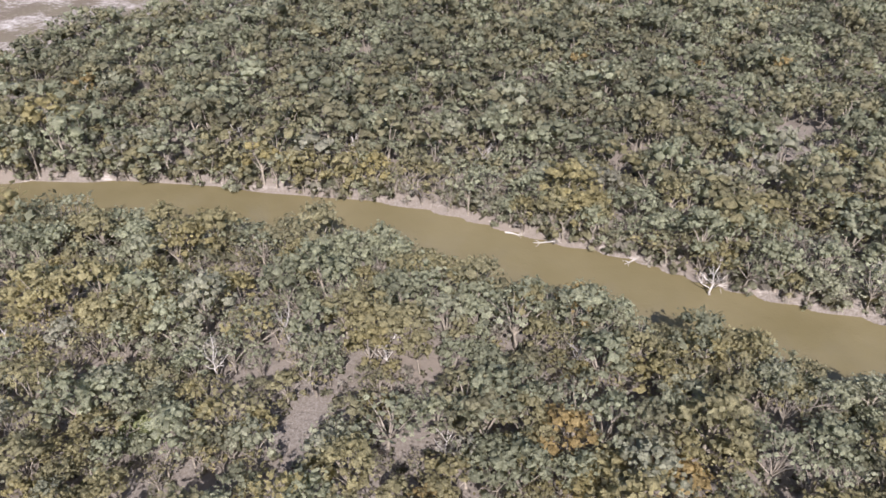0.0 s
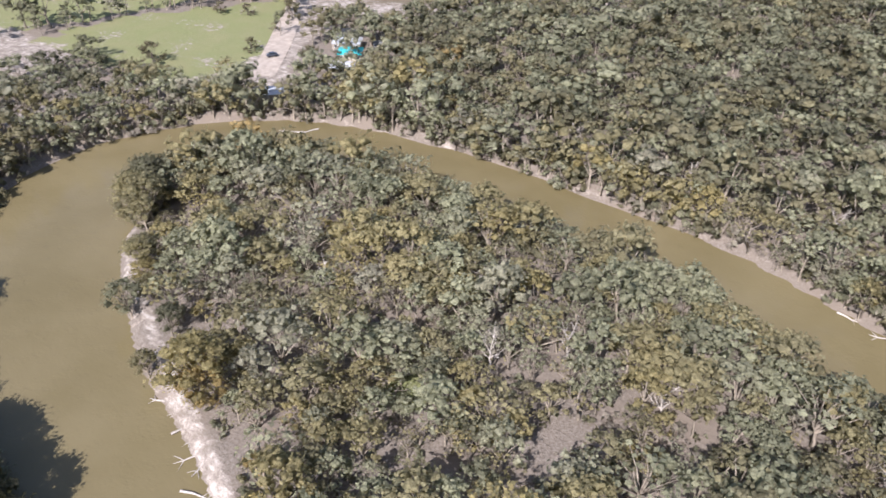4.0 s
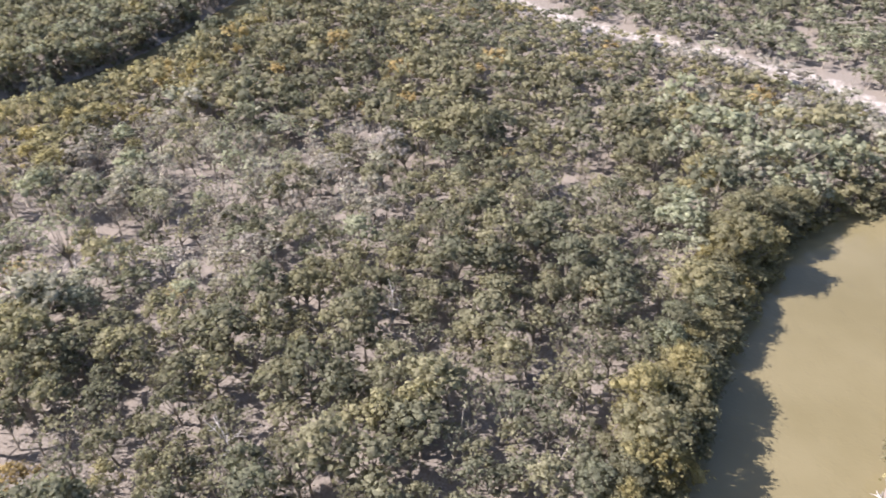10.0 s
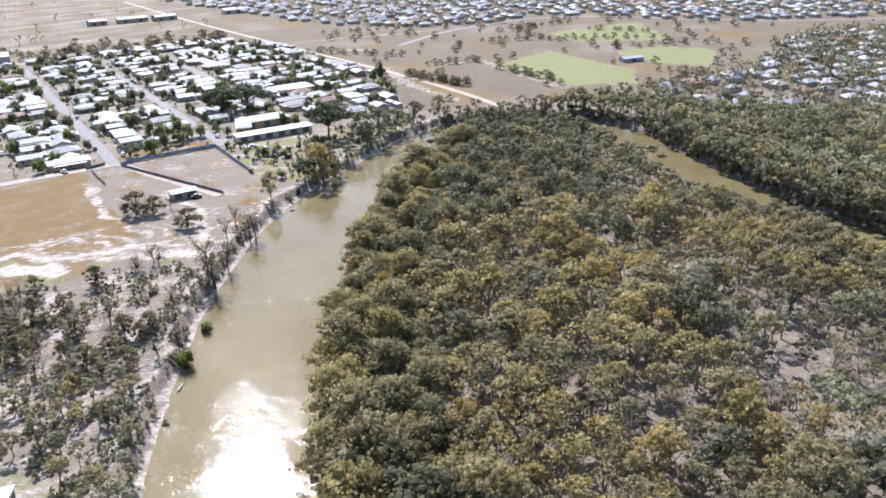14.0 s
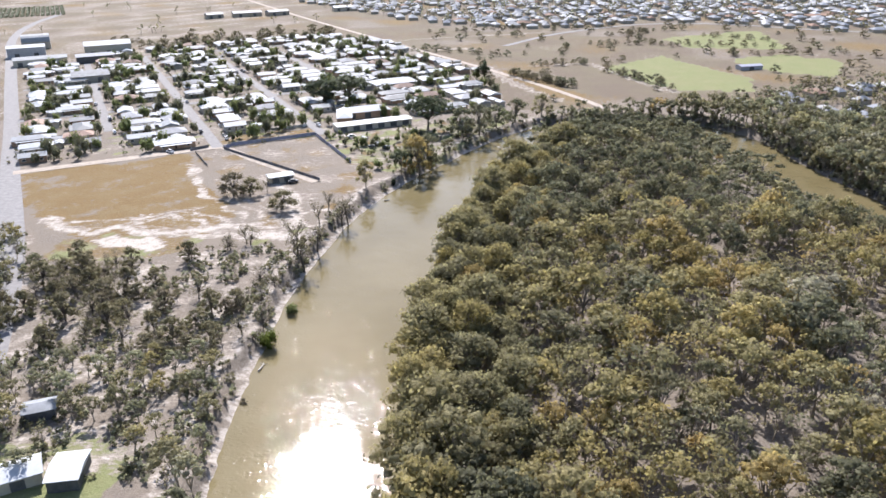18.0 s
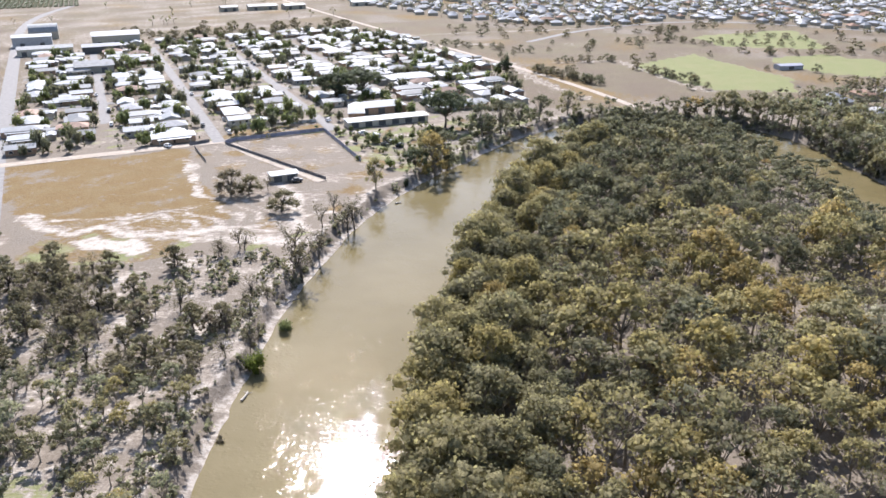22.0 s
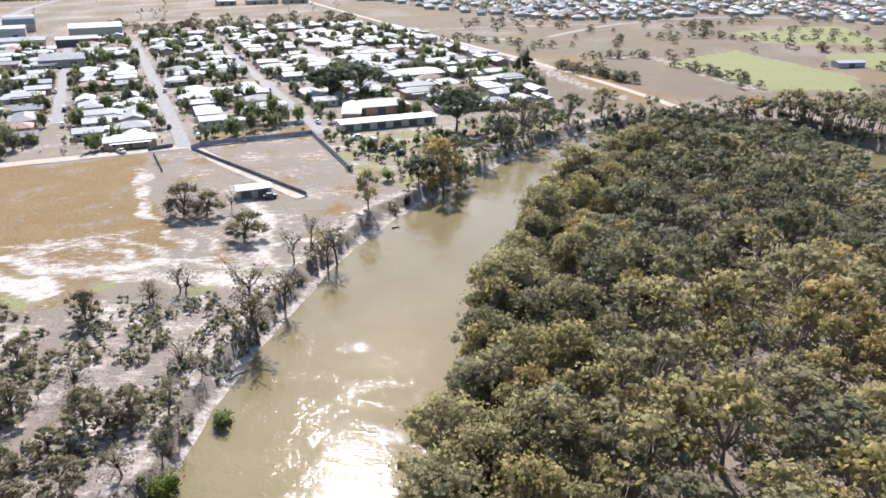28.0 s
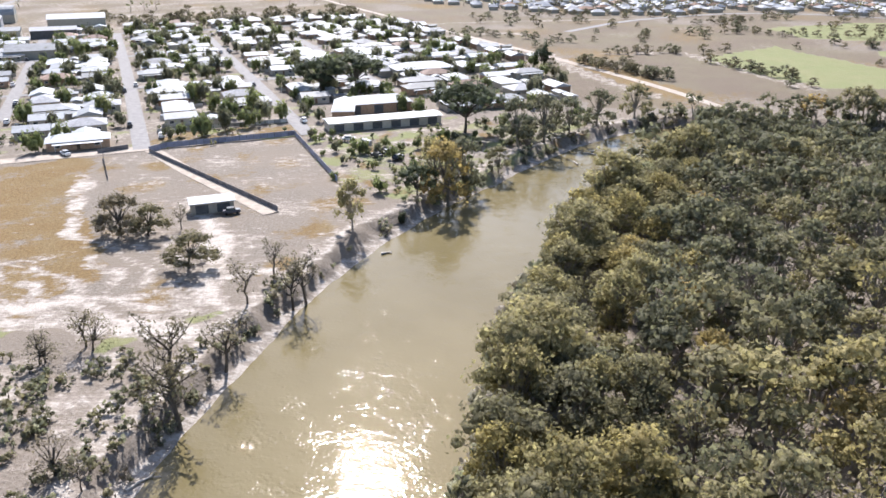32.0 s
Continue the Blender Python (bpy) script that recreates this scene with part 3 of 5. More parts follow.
def gum(seed, high=13.0, wide=4.4, clumps=11, count=300, size=0.75, bare=0.20, twigs=1, sides=5, full=True, skirt=0.0):
    """A gum: a leaning trunk, limbs to clumps of foliage. Returns wood (verts, quads) and leaves (corners, ways)."""
    g = np.random.default_rng(seed)
    lean = g.normal(size=2) * 0.05 * high
    fork = np.array([lean[0] * 0.5, lean[1] * 0.5, high * g.uniform(0.22, 0.33)])
    a = np.arange(clumps) * 2.4 + g.uniform(0, 6)
    r = wide * np.sqrt((np.arange(clumps) + 0.3) / clumps) * g.uniform(0.72, 1.08, clumps)
    z = high * (bare + (1 - bare) * (0.86 - 0.62 * (r / wide) ** 2 * g.uniform(0.35, 1.25, clumps)))
    low = (g.random(clumps) < skirt) & (r > 0.45 * wide)             # foliage that hangs near the ground
    z = np.where(low, high * g.uniform(0.16, 0.42, clumps), z)
    centres = np.stack([lean[0] + r * np.cos(a), lean[1] + r * np.sin(a), z], -1)
    radii = wide * g.uniform(0.26, 0.44, clumps) * (1.0 if clumps > 8 else 1.25)
    leafage = sprays(g, centres, radii, count, size, full=full)
    w = Wood(sides)
    top = w.limb([(0, 0, -0.6), fork * 0.5 + (g.normal() * 0.1, g.normal() * 0.1, 0), fork], np.array([0.032, 0.024, 0.018]) * high)[-1]
    for c in centres[:: max(1, 2 - twigs)]:
        mid = fork * 0.45 + c * 0.55 + g.normal(size=3) * (0.3, 0.3, 0.2) + (0, 0, 0.03 * high)
        w.limb([fork, mid, c], np.array([0.012, 0.007, 0.003]) * high, top)
    return w.done(), leafage


def bare_tree(seed, high=11.0, limbs=9, leaf=0, size=0.45, sides=4):
    """A dead or half leafless tree: a trunk with forked limbs and twigs, and a few sprays on the tips."""
    g = np.random.default_rng(seed)
    w, tips = Wood(sides), []
    top = np.array([g.normal() * 0.6, g.normal() * 0.6, high * 0.62])
    stem = [np.array((0, 0, -0.6))] + [top * k + (*(g.normal(size=2) * 0.2), 0) for k in (0.25, 0.45, 0.65, 0.82, 1.0)]
    rings = w.limb(stem, np.linspace(0.028, 0.010, 6) * high)
    for n in range(limbs):
        at = 2 + n % 4
        a, reach = n * 2.4 + g.uniform(0, 1), high * g.uniform(0.16, 0.34)
        start = stem[at]
        tip = start + (np.cos(a) * reach, np.sin(a) * reach, high * g.uniform(0.12, 0.38))
        mid = (start + tip) / 2 + (0, 0, -0.03 * high) + g.normal(size=3) * 0.25
        out = w.limb([start, mid, tip], np.array([0.012, 0.008, 0.003]) * high, rings[at])
        tips.append(tip)
        for _ in range(3):
            e = mid + unit(g.normal(size=3) + unit(tip - mid) + (0, 0, 0.5)) * high * g.uniform(0.10, 0.2)
            w.limb([mid, (mid + e) / 2 + g.normal(size=3) * 0.15, e], np.array([0.006, 0.004, 0.0015]) * high, out[1])
            tips.append(e)
    tips = np.array(tips)
    return w.done(), sprays(g, tips, np.full(len(tips), high * 0.07), leaf, size, full=False) if leaf else None


def bush(seed, wide=2.5, high=3.0, count=240, size=0.5, clumps=9):
    g = np.random.default_rng(seed)
    centres = unit(g.normal(size=(clumps, 3))) * (wide * 0.55, wide * 0.55, high * 0.22) + (0, 0, high * 0.5)
    w = Wood(4)
    ring = w.limb([(0, 0, -0.4), (0.05, 0, high * 0.15), (0, 0.05, high * 0.3)], (0.14, 0.1, 0.07))[1]
    for c in centres[:5]:
        w.limb([(0.05, 0, high * 0.15), c * 0.6, c], (0.06, 0.04, 0.02), ring)
    return w.done(), sprays(g, centres, np.full(clumps, wide * 0.48), count, size, high / wide)


def leaf_mesh(name, leafage, mat):
    corners, ways = leafage
    n = len(corners)
    return mesh_of(name, corners.reshape(-1, 3), np.arange(n * 4).reshape(n, 4), [mat], normals=ways.reshape(-1, 3))


def tree_kind(name, wood, leafage, bark, leaf):
    """Meshes for one kind of tree; placed later by plant()."""
    return {"name": name, "trunk": mesh_of("trunk", *wood, [bark]), "crown": leaf_mesh("crown", leafage, leaf) if leafage else None}


def plant(kind, x, y, turn, size, label, group="", category="tree", tall=1.0):
    thing = new(kind["name"])
    thing.empty_display_size = 0.5
    z = float(land(np.array([x]), np.array([y]))[0])
    thing.matrix_world = pose(x, y, z, 0, 0, turn) @ Matrix.Diagonal((size, size, size * tall, 1))
    for part_name in ("trunk", "crown"):
        if kind[part_name]:
            new(part_name, kind[part_name]).parent = thing
    return tagged(thing, label, category, group)


# where woodland grows: share of the full density at a place
TOWN_BANK = [(-62, 236), (-38, 232), (-20, 250), (-8, 290), (10, 320), (60, 400), (40, 425), (-20, 340), (-45, 290)]
OPEN = ((GOLD, 0.0), (PAN, 0.0), (LOTS, 0.0), (SCRUB, 0.50), (FLAT, 0.10), (CAMP, 0.12), (LAWN, 0.0), (LAWN_FAR, 0.0), (SANDPIT, 0.10), (PADDOCK_S, 0.0),
        (CARPARK, 0.0), (LANDING, 0.0), (YARD, 0.10), (TOWN_BANK, 0.0), (GLADE, 0.54), (BARE_S, 0.35), (BARE_T, 0.35), (CLEAR_S, 0.05), (TOWN, 0.0), (PAN_EDGE, 0.0))
WEST = [(-600, 60), (-44, 60), (-60, 130), (-56, 200), (-54, 240), (-40, 285), (-20, 325), (6, 350), (40, 392), (70, 428), (100, 432), (148, 432), (166, 410), (215, 388), (245, 368), (292, 332), (332, 268), (430, 235), (600, 230), (600, 1500), (-600, 1500)]
UNSEEN = [[(-260, -75), (-10, -75), (36, -52), (30, -20), (10, 30), (-8, 70), (-20, 112), (-44, 112), (-260, 112)], [(-260, -430), (-240, -430), (-140, -150), (-90, -80), (-260, -80)]]
PAST_WASH = [(205, -150), (226, -127), (245, -108), (264, -94), (280, -66), (296, -35), (311, -4), (338, 24), (345, 50), (390, 120), (500, 120), (500, -400), (205, -400)]
FAR_SE = [(262, -120), (290, -60), (420, -40), (420, -160), (330, -140), (262, -150)]


def growth(x, y, sd):
    d = np.ones_like(x)
    d[inside(x, y, WEST)] = 0.0
    d[inside(x, y, FAR_SE)] = 0.8
    for corners, share in OPEN:
        d[inside(x, y, corners)] = share
    d *= np.clip((off_line(x, y, WASH) - 0.5) / 4, 0, 1)
    d *= off_line(x, y, WHITE_BANK) > 1.7
    d[inside(x, y, GREYWOOD) & ~inside(x, y, GLADE)] *= 1.1
    d *= np.where(off_line(x, y, EAST_CHANNEL) < 20, np.where(inside(x, y, EAST_BEND) & (y > 250), 0.75, 1.0), 1.0)
    for line in TRACKS:
        d *= off_line(x, y, line) > 1.0
    d *= (y > -430) & (y > -430 + 0.25 * (x - 60)) & (x > -260) & (x < 430)
    d *= 1.0 + 0.2 * ripple(x, y, 45, 31)
    for corners in UNSEEN:
        d[inside(x, y, corners)] *= 0.5
    set_back = (y > 150) & (y < 350) & (x > -20) & (x < 70)          # the wood stands back from the water along the upper reach
    return d * (sd > np.where(set_back, np.clip(0.4 + (y - 150) / 14, 0.4, 6.5), 0.4))


cell = 5.5
tx, ty = np.meshgrid(np.arange(-260, 430, cell), np.arange(-430, 520, cell))
tx, ty = (tx + rng.uniform(-0.42, 0.42, tx.shape) * cell).ravel(), (ty + rng.uniform(-0.42, 0.42, ty.shape) * cell).ravel()
line = STREAM[:, :2]
run = np.r_[0, np.cumsum(np.hypot(*np.diff(line, axis=0).T))]
mark = np.arange(0, run[-1], 4.2)
mid = np.stack([np.interp(mark, run, line[:, k]) for k in (0, 1)], -1)
half = np.interp(mark, run, STREAM[:, 2])
way = unit(np.gradient(mid, axis=0))
for side in (-1, 1):
    out = half + np.where((mid[:, 1] > 190) & (mid[:, 1] < 350) & (mid[:, 0] < 60), np.where(mid[:, 1] > 235, 6.2, 4.4), 0.0) + rng.uniform(0.3, 2.2, len(mark))
    rx, ry = mid[:, 0] - side * way[:, 1] * out, mid[:, 1] + side * way[:, 0] * out
    wild = ~townside(rx, ry) & (off_line(rx, ry, WHITE_BANK) > 3.5)
    tx, ty = np.r_[tx, rx[wild]], np.r_[ty, ry[wild]]
tsd = off_line(tx, ty, STREAM)
keep = rng.random(tx.shape) < growth(tx, ty, tsd)
tx, ty, tsd = tx[keep], ty[keep], tsd[keep]
loop = (ty > -40) & (tx > -10)                                     # the wood inside the great bend
beyond = (off_line(tx, ty, ((150, 345, 0), (171, 234, 0), (204, 172, 0), (300, 138, 0), (430, 110, 0))) > 0) & inside(tx, ty, [(150, 345), (171, 234), (204, 172), (300, 138), (430, 110), (600, 110), (600, 540), (140, 450), (132, 402)])
scrub = inside(tx, ty, SCRUB)
east = off_line(tx, ty, ((226, -127, 0), (264, -94, 0), (296, -35, 0), (338, 24, 0))) < 60
thigh = 10.8 + 1.5 * ripple(tx, ty, 60, 41) + rng.normal(size=tx.shape) * 1.5
thigh = thigh + 3.2 * np.clip(1 - tsd / 40, 0, 1) * ((tx > -14) & (tx < 70) & (ty > 90) & (ty < 230))
thigh = np.where(beyond, thigh + 1.5, thigh)
low_bank = inside(tx, ty, EAST_BEND) & (off_line(tx, ty, EAST_CHANNEL) < 22)
thigh = np.where(scrub, 6.8 + rng.normal(size=tx.shape) * 1.5, thigh)
thigh = np.where(east & (tx > 225), thigh * 0.72, thigh)
thigh = np.clip(thigh, 5, 19)
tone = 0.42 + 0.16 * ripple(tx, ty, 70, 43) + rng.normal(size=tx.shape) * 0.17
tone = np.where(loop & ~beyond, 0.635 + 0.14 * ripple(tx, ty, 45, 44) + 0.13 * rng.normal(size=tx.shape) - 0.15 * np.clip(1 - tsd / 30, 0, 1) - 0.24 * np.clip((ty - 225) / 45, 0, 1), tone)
# southern wood: olive, its tone darkened toward the water for shade among the crowns
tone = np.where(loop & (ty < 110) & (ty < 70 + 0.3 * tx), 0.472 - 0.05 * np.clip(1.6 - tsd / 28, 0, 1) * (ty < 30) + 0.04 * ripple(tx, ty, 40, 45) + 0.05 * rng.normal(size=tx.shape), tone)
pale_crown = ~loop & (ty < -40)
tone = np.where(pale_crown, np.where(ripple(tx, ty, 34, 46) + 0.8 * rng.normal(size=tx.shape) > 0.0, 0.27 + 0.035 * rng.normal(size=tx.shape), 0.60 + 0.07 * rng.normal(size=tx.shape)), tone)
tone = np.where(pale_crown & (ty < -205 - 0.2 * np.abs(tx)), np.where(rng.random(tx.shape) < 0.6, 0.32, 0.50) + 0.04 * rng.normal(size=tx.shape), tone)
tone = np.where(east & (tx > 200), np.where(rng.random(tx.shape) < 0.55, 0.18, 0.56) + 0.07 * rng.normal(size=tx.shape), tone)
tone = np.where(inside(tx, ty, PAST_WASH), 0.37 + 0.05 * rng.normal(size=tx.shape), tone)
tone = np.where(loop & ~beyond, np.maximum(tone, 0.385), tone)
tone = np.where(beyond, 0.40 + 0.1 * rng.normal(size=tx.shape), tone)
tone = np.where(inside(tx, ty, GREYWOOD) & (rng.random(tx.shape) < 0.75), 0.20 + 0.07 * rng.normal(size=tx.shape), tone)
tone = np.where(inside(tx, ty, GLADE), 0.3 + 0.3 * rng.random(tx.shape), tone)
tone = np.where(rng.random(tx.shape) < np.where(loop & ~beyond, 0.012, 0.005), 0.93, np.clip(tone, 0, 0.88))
far_side = (ty < -20) & ~loop                                      # south of the flight, old trees among young ones
spread = (thigh * 0.6 + 4.6) / 13.0 * rng.uniform(0.82, 1.22, tx.shape) * np.where(scrub, 0.82, 1.0)
spread = np.where(far_side, 1.07 * spread * rng.choice((0.7, 0.95, 1.2, 1.5), tx.shape, p=(0.3, 0.3, 0.25, 0.15)), spread)
uneven = loop & ~beyond
spread = np.where(uneven, spread * rng.choice((0.75, 0.95, 1.15, 1.4), tx.shape, p=(0.28, 0.34, 0.25, 0.13)), spread)
thigh = np.where(uneven, thigh * (0.6 + 0.4 * spread / 0.86), thigh)
thigh = np.where(far_side, thigh * (0.45 + 0.5 * spread / 0.85), thigh)
thigh = np.clip(np.where(low_bank, thigh * np.where(ty > 250, 0.7, 1.0), thigh), 3.5, 18)
spread = np.where(low_bank, spread * 0.85, spread)

# trees along the reaches that the flight follows are things of their own
near_c = (ty > 112) & (ty < 345) & (tx > -14) & (tx < 60) & (tsd < 25)
near_b = (tsd < 9) & (ty > -75) & (ty < -20) & (tx > 55) & (tx < 175)
near_b |= (tsd < 10) & (ty < -60) & (ty > -125) & (tx > 50) & (tx < 150) & ~near_b
single = near_c | near_b | (scrub & (ty > 168) & (tx > -130))
print("trees", len(tx), "single", single.sum(), near_c.sum(), near_b.sum(), (scrub & single).sum())

GUMS = [tree_kind("river_red_gum", *gum(100 + n, 13, 4.6, 24, 1050, 0.44, skirt=0.15), M_BARK, M_LEAF) for n in range(7)]
SCRUBS = [tree_kind("black_box_tree", *gum(200 + n, 13, 5.9, 26, 420, 0.62, bare=-0.10, skirt=0.5, full=n % 2 == 0), M_BARK_DARK, M_LEAF_BOX) for n in range(5)]
BARES = [tree_kind("dead_tree", *bare_tree(300 + n), M_DEADWOOD, None) for n in range(4)]
HALF_BARE = [tree_kind("half_bare_gum", *bare_tree(640 + n, 11, 11, leaf=300, size=0.45), M_BARK_DARK, M_LEAF_GREY) for n in range(4)]
for n in np.flatnonzero(single):
    if scrub[n] and n % 6 == 0:
        plant(HALF_BARE[n % 4], tx[n], ty[n], rng.uniform(0, 360), spread[n] * 0.9, "thin grey half-bare tree on pale ground", "scrub trees on the west flat")
    elif scrub[n]:
        plant(SCRUBS[n % 5], tx[n], ty[n], rng.uniform(0, 360), spread[n], "spreading grey-green box tree on pale bare ground", "scrub trees on the west flat",
              tall=float(thigh[n] / 13 / spread[n]))
    else:
        plant(GUMS[n % 7], tx[n], ty[n], rng.uniform(0, 360), spread[n], "olive river gum with a billowing crown at the water's edge",
              "gums along the river bank" if near_c[n] else "gums along the southern reach", tall=float(thigh[n] / 13 / spread[n]))


# low gums that lean over the shaded water of the southern reach
LEANING = [tree_kind("river_red_gum", *gum(240 + n, 8, 4.4, 20, 330, 0.6, bare=-0.3, skirt=0.6), M_BARK_DARK, M_LEAF) for n in range(3)]
for n, (mx, my) in enumerate(mid):
    if 50 < mx < 178 and -110 < my < -30:
        ax, ay = mx + way[n, 1] * (half[n] - 1.4), my - way[n, 0] * (half[n] - 1.4)
        if ay < my:
            ax, ay = 2 * mx - ax, 2 * my - ay
        plant(LEANING[n % 3], ax, ay, rng.uniform(0, 360), rng.uniform(0.95, 1.35), "low dark gum leaning over shaded water", "gums along the southern reach")


def woodland(name, x, y, high, size, own, kinds, label, mats=None):
    """All the trees given joined into one sheet of canopy, with trunks and limbs."""
    verts, faces, ways, index, tint, n = [], [], [], [], [], 0
    z = land(x, y)
    turn = rng.uniform(0, 6.28, len(x))
    for k, ((wv, wf), (corners, lway)) in enumerate(kinds):
        rows = np.arange(len(x))[k::len(kinds)]
        c, s = np.cos(turn[rows]), np.sin(turn[rows])
        scale, tall = size[rows], high[rows] / 13.0
        at = np.stack([x[rows], y[rows], z[rows]], -1)

        def laid(p, stretch=True):
            px, py, h = p[:, 0], p[:, 1], p[:, 2]
            a, bb = (scale[:, None], tall[:, None]) if stretch else (1, 1)
            q = np.stack([(c[:, None] * px - s[:, None] * py) * a, (s[:, None] * px + c[:, None] * py) * a, np.broadcast_to(h, (len(rows), len(h))) * bb], -1)
            return q + at[:, None] if stretch else q

        for p, f, w, mi in ((wv, wf, None, 0), (corners.reshape(-1, 3), np.arange(corners.shape[0] * 4).reshape(-1, 4), lway.reshape(-1, 3), 1)):
            q = laid(p)
            verts.append(q.reshape(-1, 3))
            faces.append((f[None] + (np.arange(len(rows)) * len(p))[:, None, None] + n).reshape(-1, 4))
            ways.append(laid(w, False).reshape(-1, 3) if w is not None else np.zeros((q.shape[0] * q.shape[1], 3)))
            index.append(np.full(len(rows) * len(f), mi))
            tint.append(np.repeat(own[rows], len(f)))
            n += q.shape[0] * q.shape[1]
    me = mesh_of(name, np.vstack(verts), np.vstack(faces), mats or [M_BARK, M_LEAF_WOOD], np.concatenate(index), np.vstack(ways), tint=np.concatenate(tint))
    return tagged(new(name, me), label, "woodland", kind="stuff")


gap = np.minimum(np.hypot(tx + 20, ty + 14), np.hypot(tx, np.where(ty > 130, ty - 130, np.where(ty < 0, ty, 0))))
NEAR_KINDS = [gum(400 + n, 13, 4.7, 14, 330, 0.64, twigs=0, sides=3) for n in range(8)] + [gum(430 + n, 12, 4.4, 12, 130, 0.75, 0.25, 1, 3, False) for n in range(3)]
FAR_KINDS = [gum(500 + n, 13, 4.8, 7, 92, 0.92, twigs=0, sides=3) for n in range(6)]
THIN_KINDS = [gum(540 + n, 12, 4.8, 13, 170, 0.7, 0.2, 1, 3, False) for n in range(3)] + [bare_tree(560 + n, 11, 6, leaf=46, size=0.6, sides=3) for n in range(4)]
rest = ~single
hidden = np.logical_or.reduce([inside(tx, ty, q) for q in UNSEEN])
close = rest & (gap < 190) & ~hidden
print("close", close.sum(), "far", (rest & ~close).sum())
peninsula = loop & ~beyond


def grown(pick, kinds, label):
    woodland("woodland", tx[pick], ty[pick], thigh[pick], spread[pick], tone[pick], kinds, label)


sparse = inside(tx, ty, GREYWOOD) | inside(tx, ty, GLADE) | inside(tx, ty, BARE_S) | inside(tx, ty, BARE_T)
thin = close & (rng.random(tx.shape) < np.where(sparse, 0.5, 0.11))
close, rest = close & ~thin, rest & ~thin
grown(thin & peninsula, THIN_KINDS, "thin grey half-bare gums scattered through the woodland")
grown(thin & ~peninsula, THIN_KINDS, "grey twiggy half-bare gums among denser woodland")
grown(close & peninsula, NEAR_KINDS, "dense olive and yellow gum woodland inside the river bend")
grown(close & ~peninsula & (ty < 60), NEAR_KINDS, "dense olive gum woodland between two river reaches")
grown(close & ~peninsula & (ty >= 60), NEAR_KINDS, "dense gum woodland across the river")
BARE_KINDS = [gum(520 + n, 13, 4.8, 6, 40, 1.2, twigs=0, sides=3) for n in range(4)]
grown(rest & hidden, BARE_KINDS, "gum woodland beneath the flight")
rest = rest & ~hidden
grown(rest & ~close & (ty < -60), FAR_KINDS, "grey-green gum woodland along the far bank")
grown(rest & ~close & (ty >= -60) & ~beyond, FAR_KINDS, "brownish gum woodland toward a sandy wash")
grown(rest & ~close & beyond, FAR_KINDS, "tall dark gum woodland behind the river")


# ---------------------------------------------------------------- built things: materials and helpers
M_ROOF = plain("pale_metal_roof", (0.25, 0.26, 0.27), 0.65, 0.0, vary=0.2, scale=0.4, by_object=0.55)
M_ROOF_WHITE = plain("white_metal_roof", (0.50, 0.51, 0.52), 0.6, 0.0, vary=0.1, scale=0.4)
M_ROOF_TILE = plain("terracotta_tiles", (0.25, 0.165, 0.125), 0.8, vary=0.3, scale=1.0, by_object=0.3)
M_ROOF_GREY = plain("grey_tiles", (0.30, 0.30, 0.31), 0.75, vary=0.25, scale=1.0, by_object=0.35)
M_ROOF_TEAL = plain("teal_metal_roof", (0.04, 0.42, 0.43), 0.5, vary=0.12, scale=0.5)
M_WALL_CREAM = plain("cream_boards", (0.42, 0.38, 0.31), 0.8, vary=0.12, scale=0.7, by_object=0.25)
M_WALL_BRICK = plain("tan_brick", (0.36, 0.24, 0.16), 0.85, vary=0.3, scale=1.5, by_object=0.3)
M_WALL_DARK = plain("dark_shed_wall", (0.10, 0.10, 0.10), 0.7, vary=0.3, scale=0.8)
M_GLASS = plain("window_glass", (0.03, 0.04, 0.05), 0.08, vary=0.2, spec=0.6)
M_FRAME = plain("white_frame", (0.72, 0.71, 0.68), 0.6, vary=0.08)
M_DOOR = plain("door_paint", (0.22, 0.14, 0.09), 0.6, vary=0.2, by_object=0.5)
M_ASPHALT = plain("worn_asphalt", (0.22, 0.208, 0.20), 0.9, vary=0.2, scale=0.5)
M_GRAVEL = plain("pale_gravel", (0.36, 0.305, 0.25), 0.95, vary=0.25, scale=0.35)
M_CONCRETE = plain("concrete", (0.52, 0.50, 0.47), 0.9, vary=0.15, scale=0.8)
M_FENCE = plain("dark_fence", (0.16, 0.15, 0.15), 0.8, vary=0.3, scale=1.0, by_object=0.2)
M_FENCE_BLUE = plain("blue_grey_fence", (0.27, 0.275, 0.34), 0.7, vary=0.2, scale=1.0, by_object=0.15)
M_FENCE_PALE = plain("pale_fence", (0.42, 0.40, 0.36), 0.75, vary=0.2, scale=1.0, by_object=0.35)
M_TYRE = plain("tyre_rubber", (0.02, 0.02, 0.02), 0.9)
M_CAR = plain("car_paint", (0.55, 0.55, 0.56), 0.3, vary=0.04, by_object=0.6, spec=0.5)
M_CAR_DARK = plain("dark_car_paint", (0.05, 0.055, 0.07), 0.3, vary=0.1, by_object=0.4, spec=0.5)


def box(cx, cy, z0, lx, ly, h):
    """Corners and faces of a block standing at z0."""
    v = [(cx + sx * lx / 2, cy + sy * ly / 2, z0 + k * h) for k in (0, 1) for sx, sy in ((-1, -1), (1, -1), (1, 1), (-1, 1))]
    return v, [(3, 2, 1, 0), (4, 5, 6, 7), (0, 1, 5, 4), (1, 2, 6, 5), (2, 3, 7, 6), (3, 0, 4, 7)]


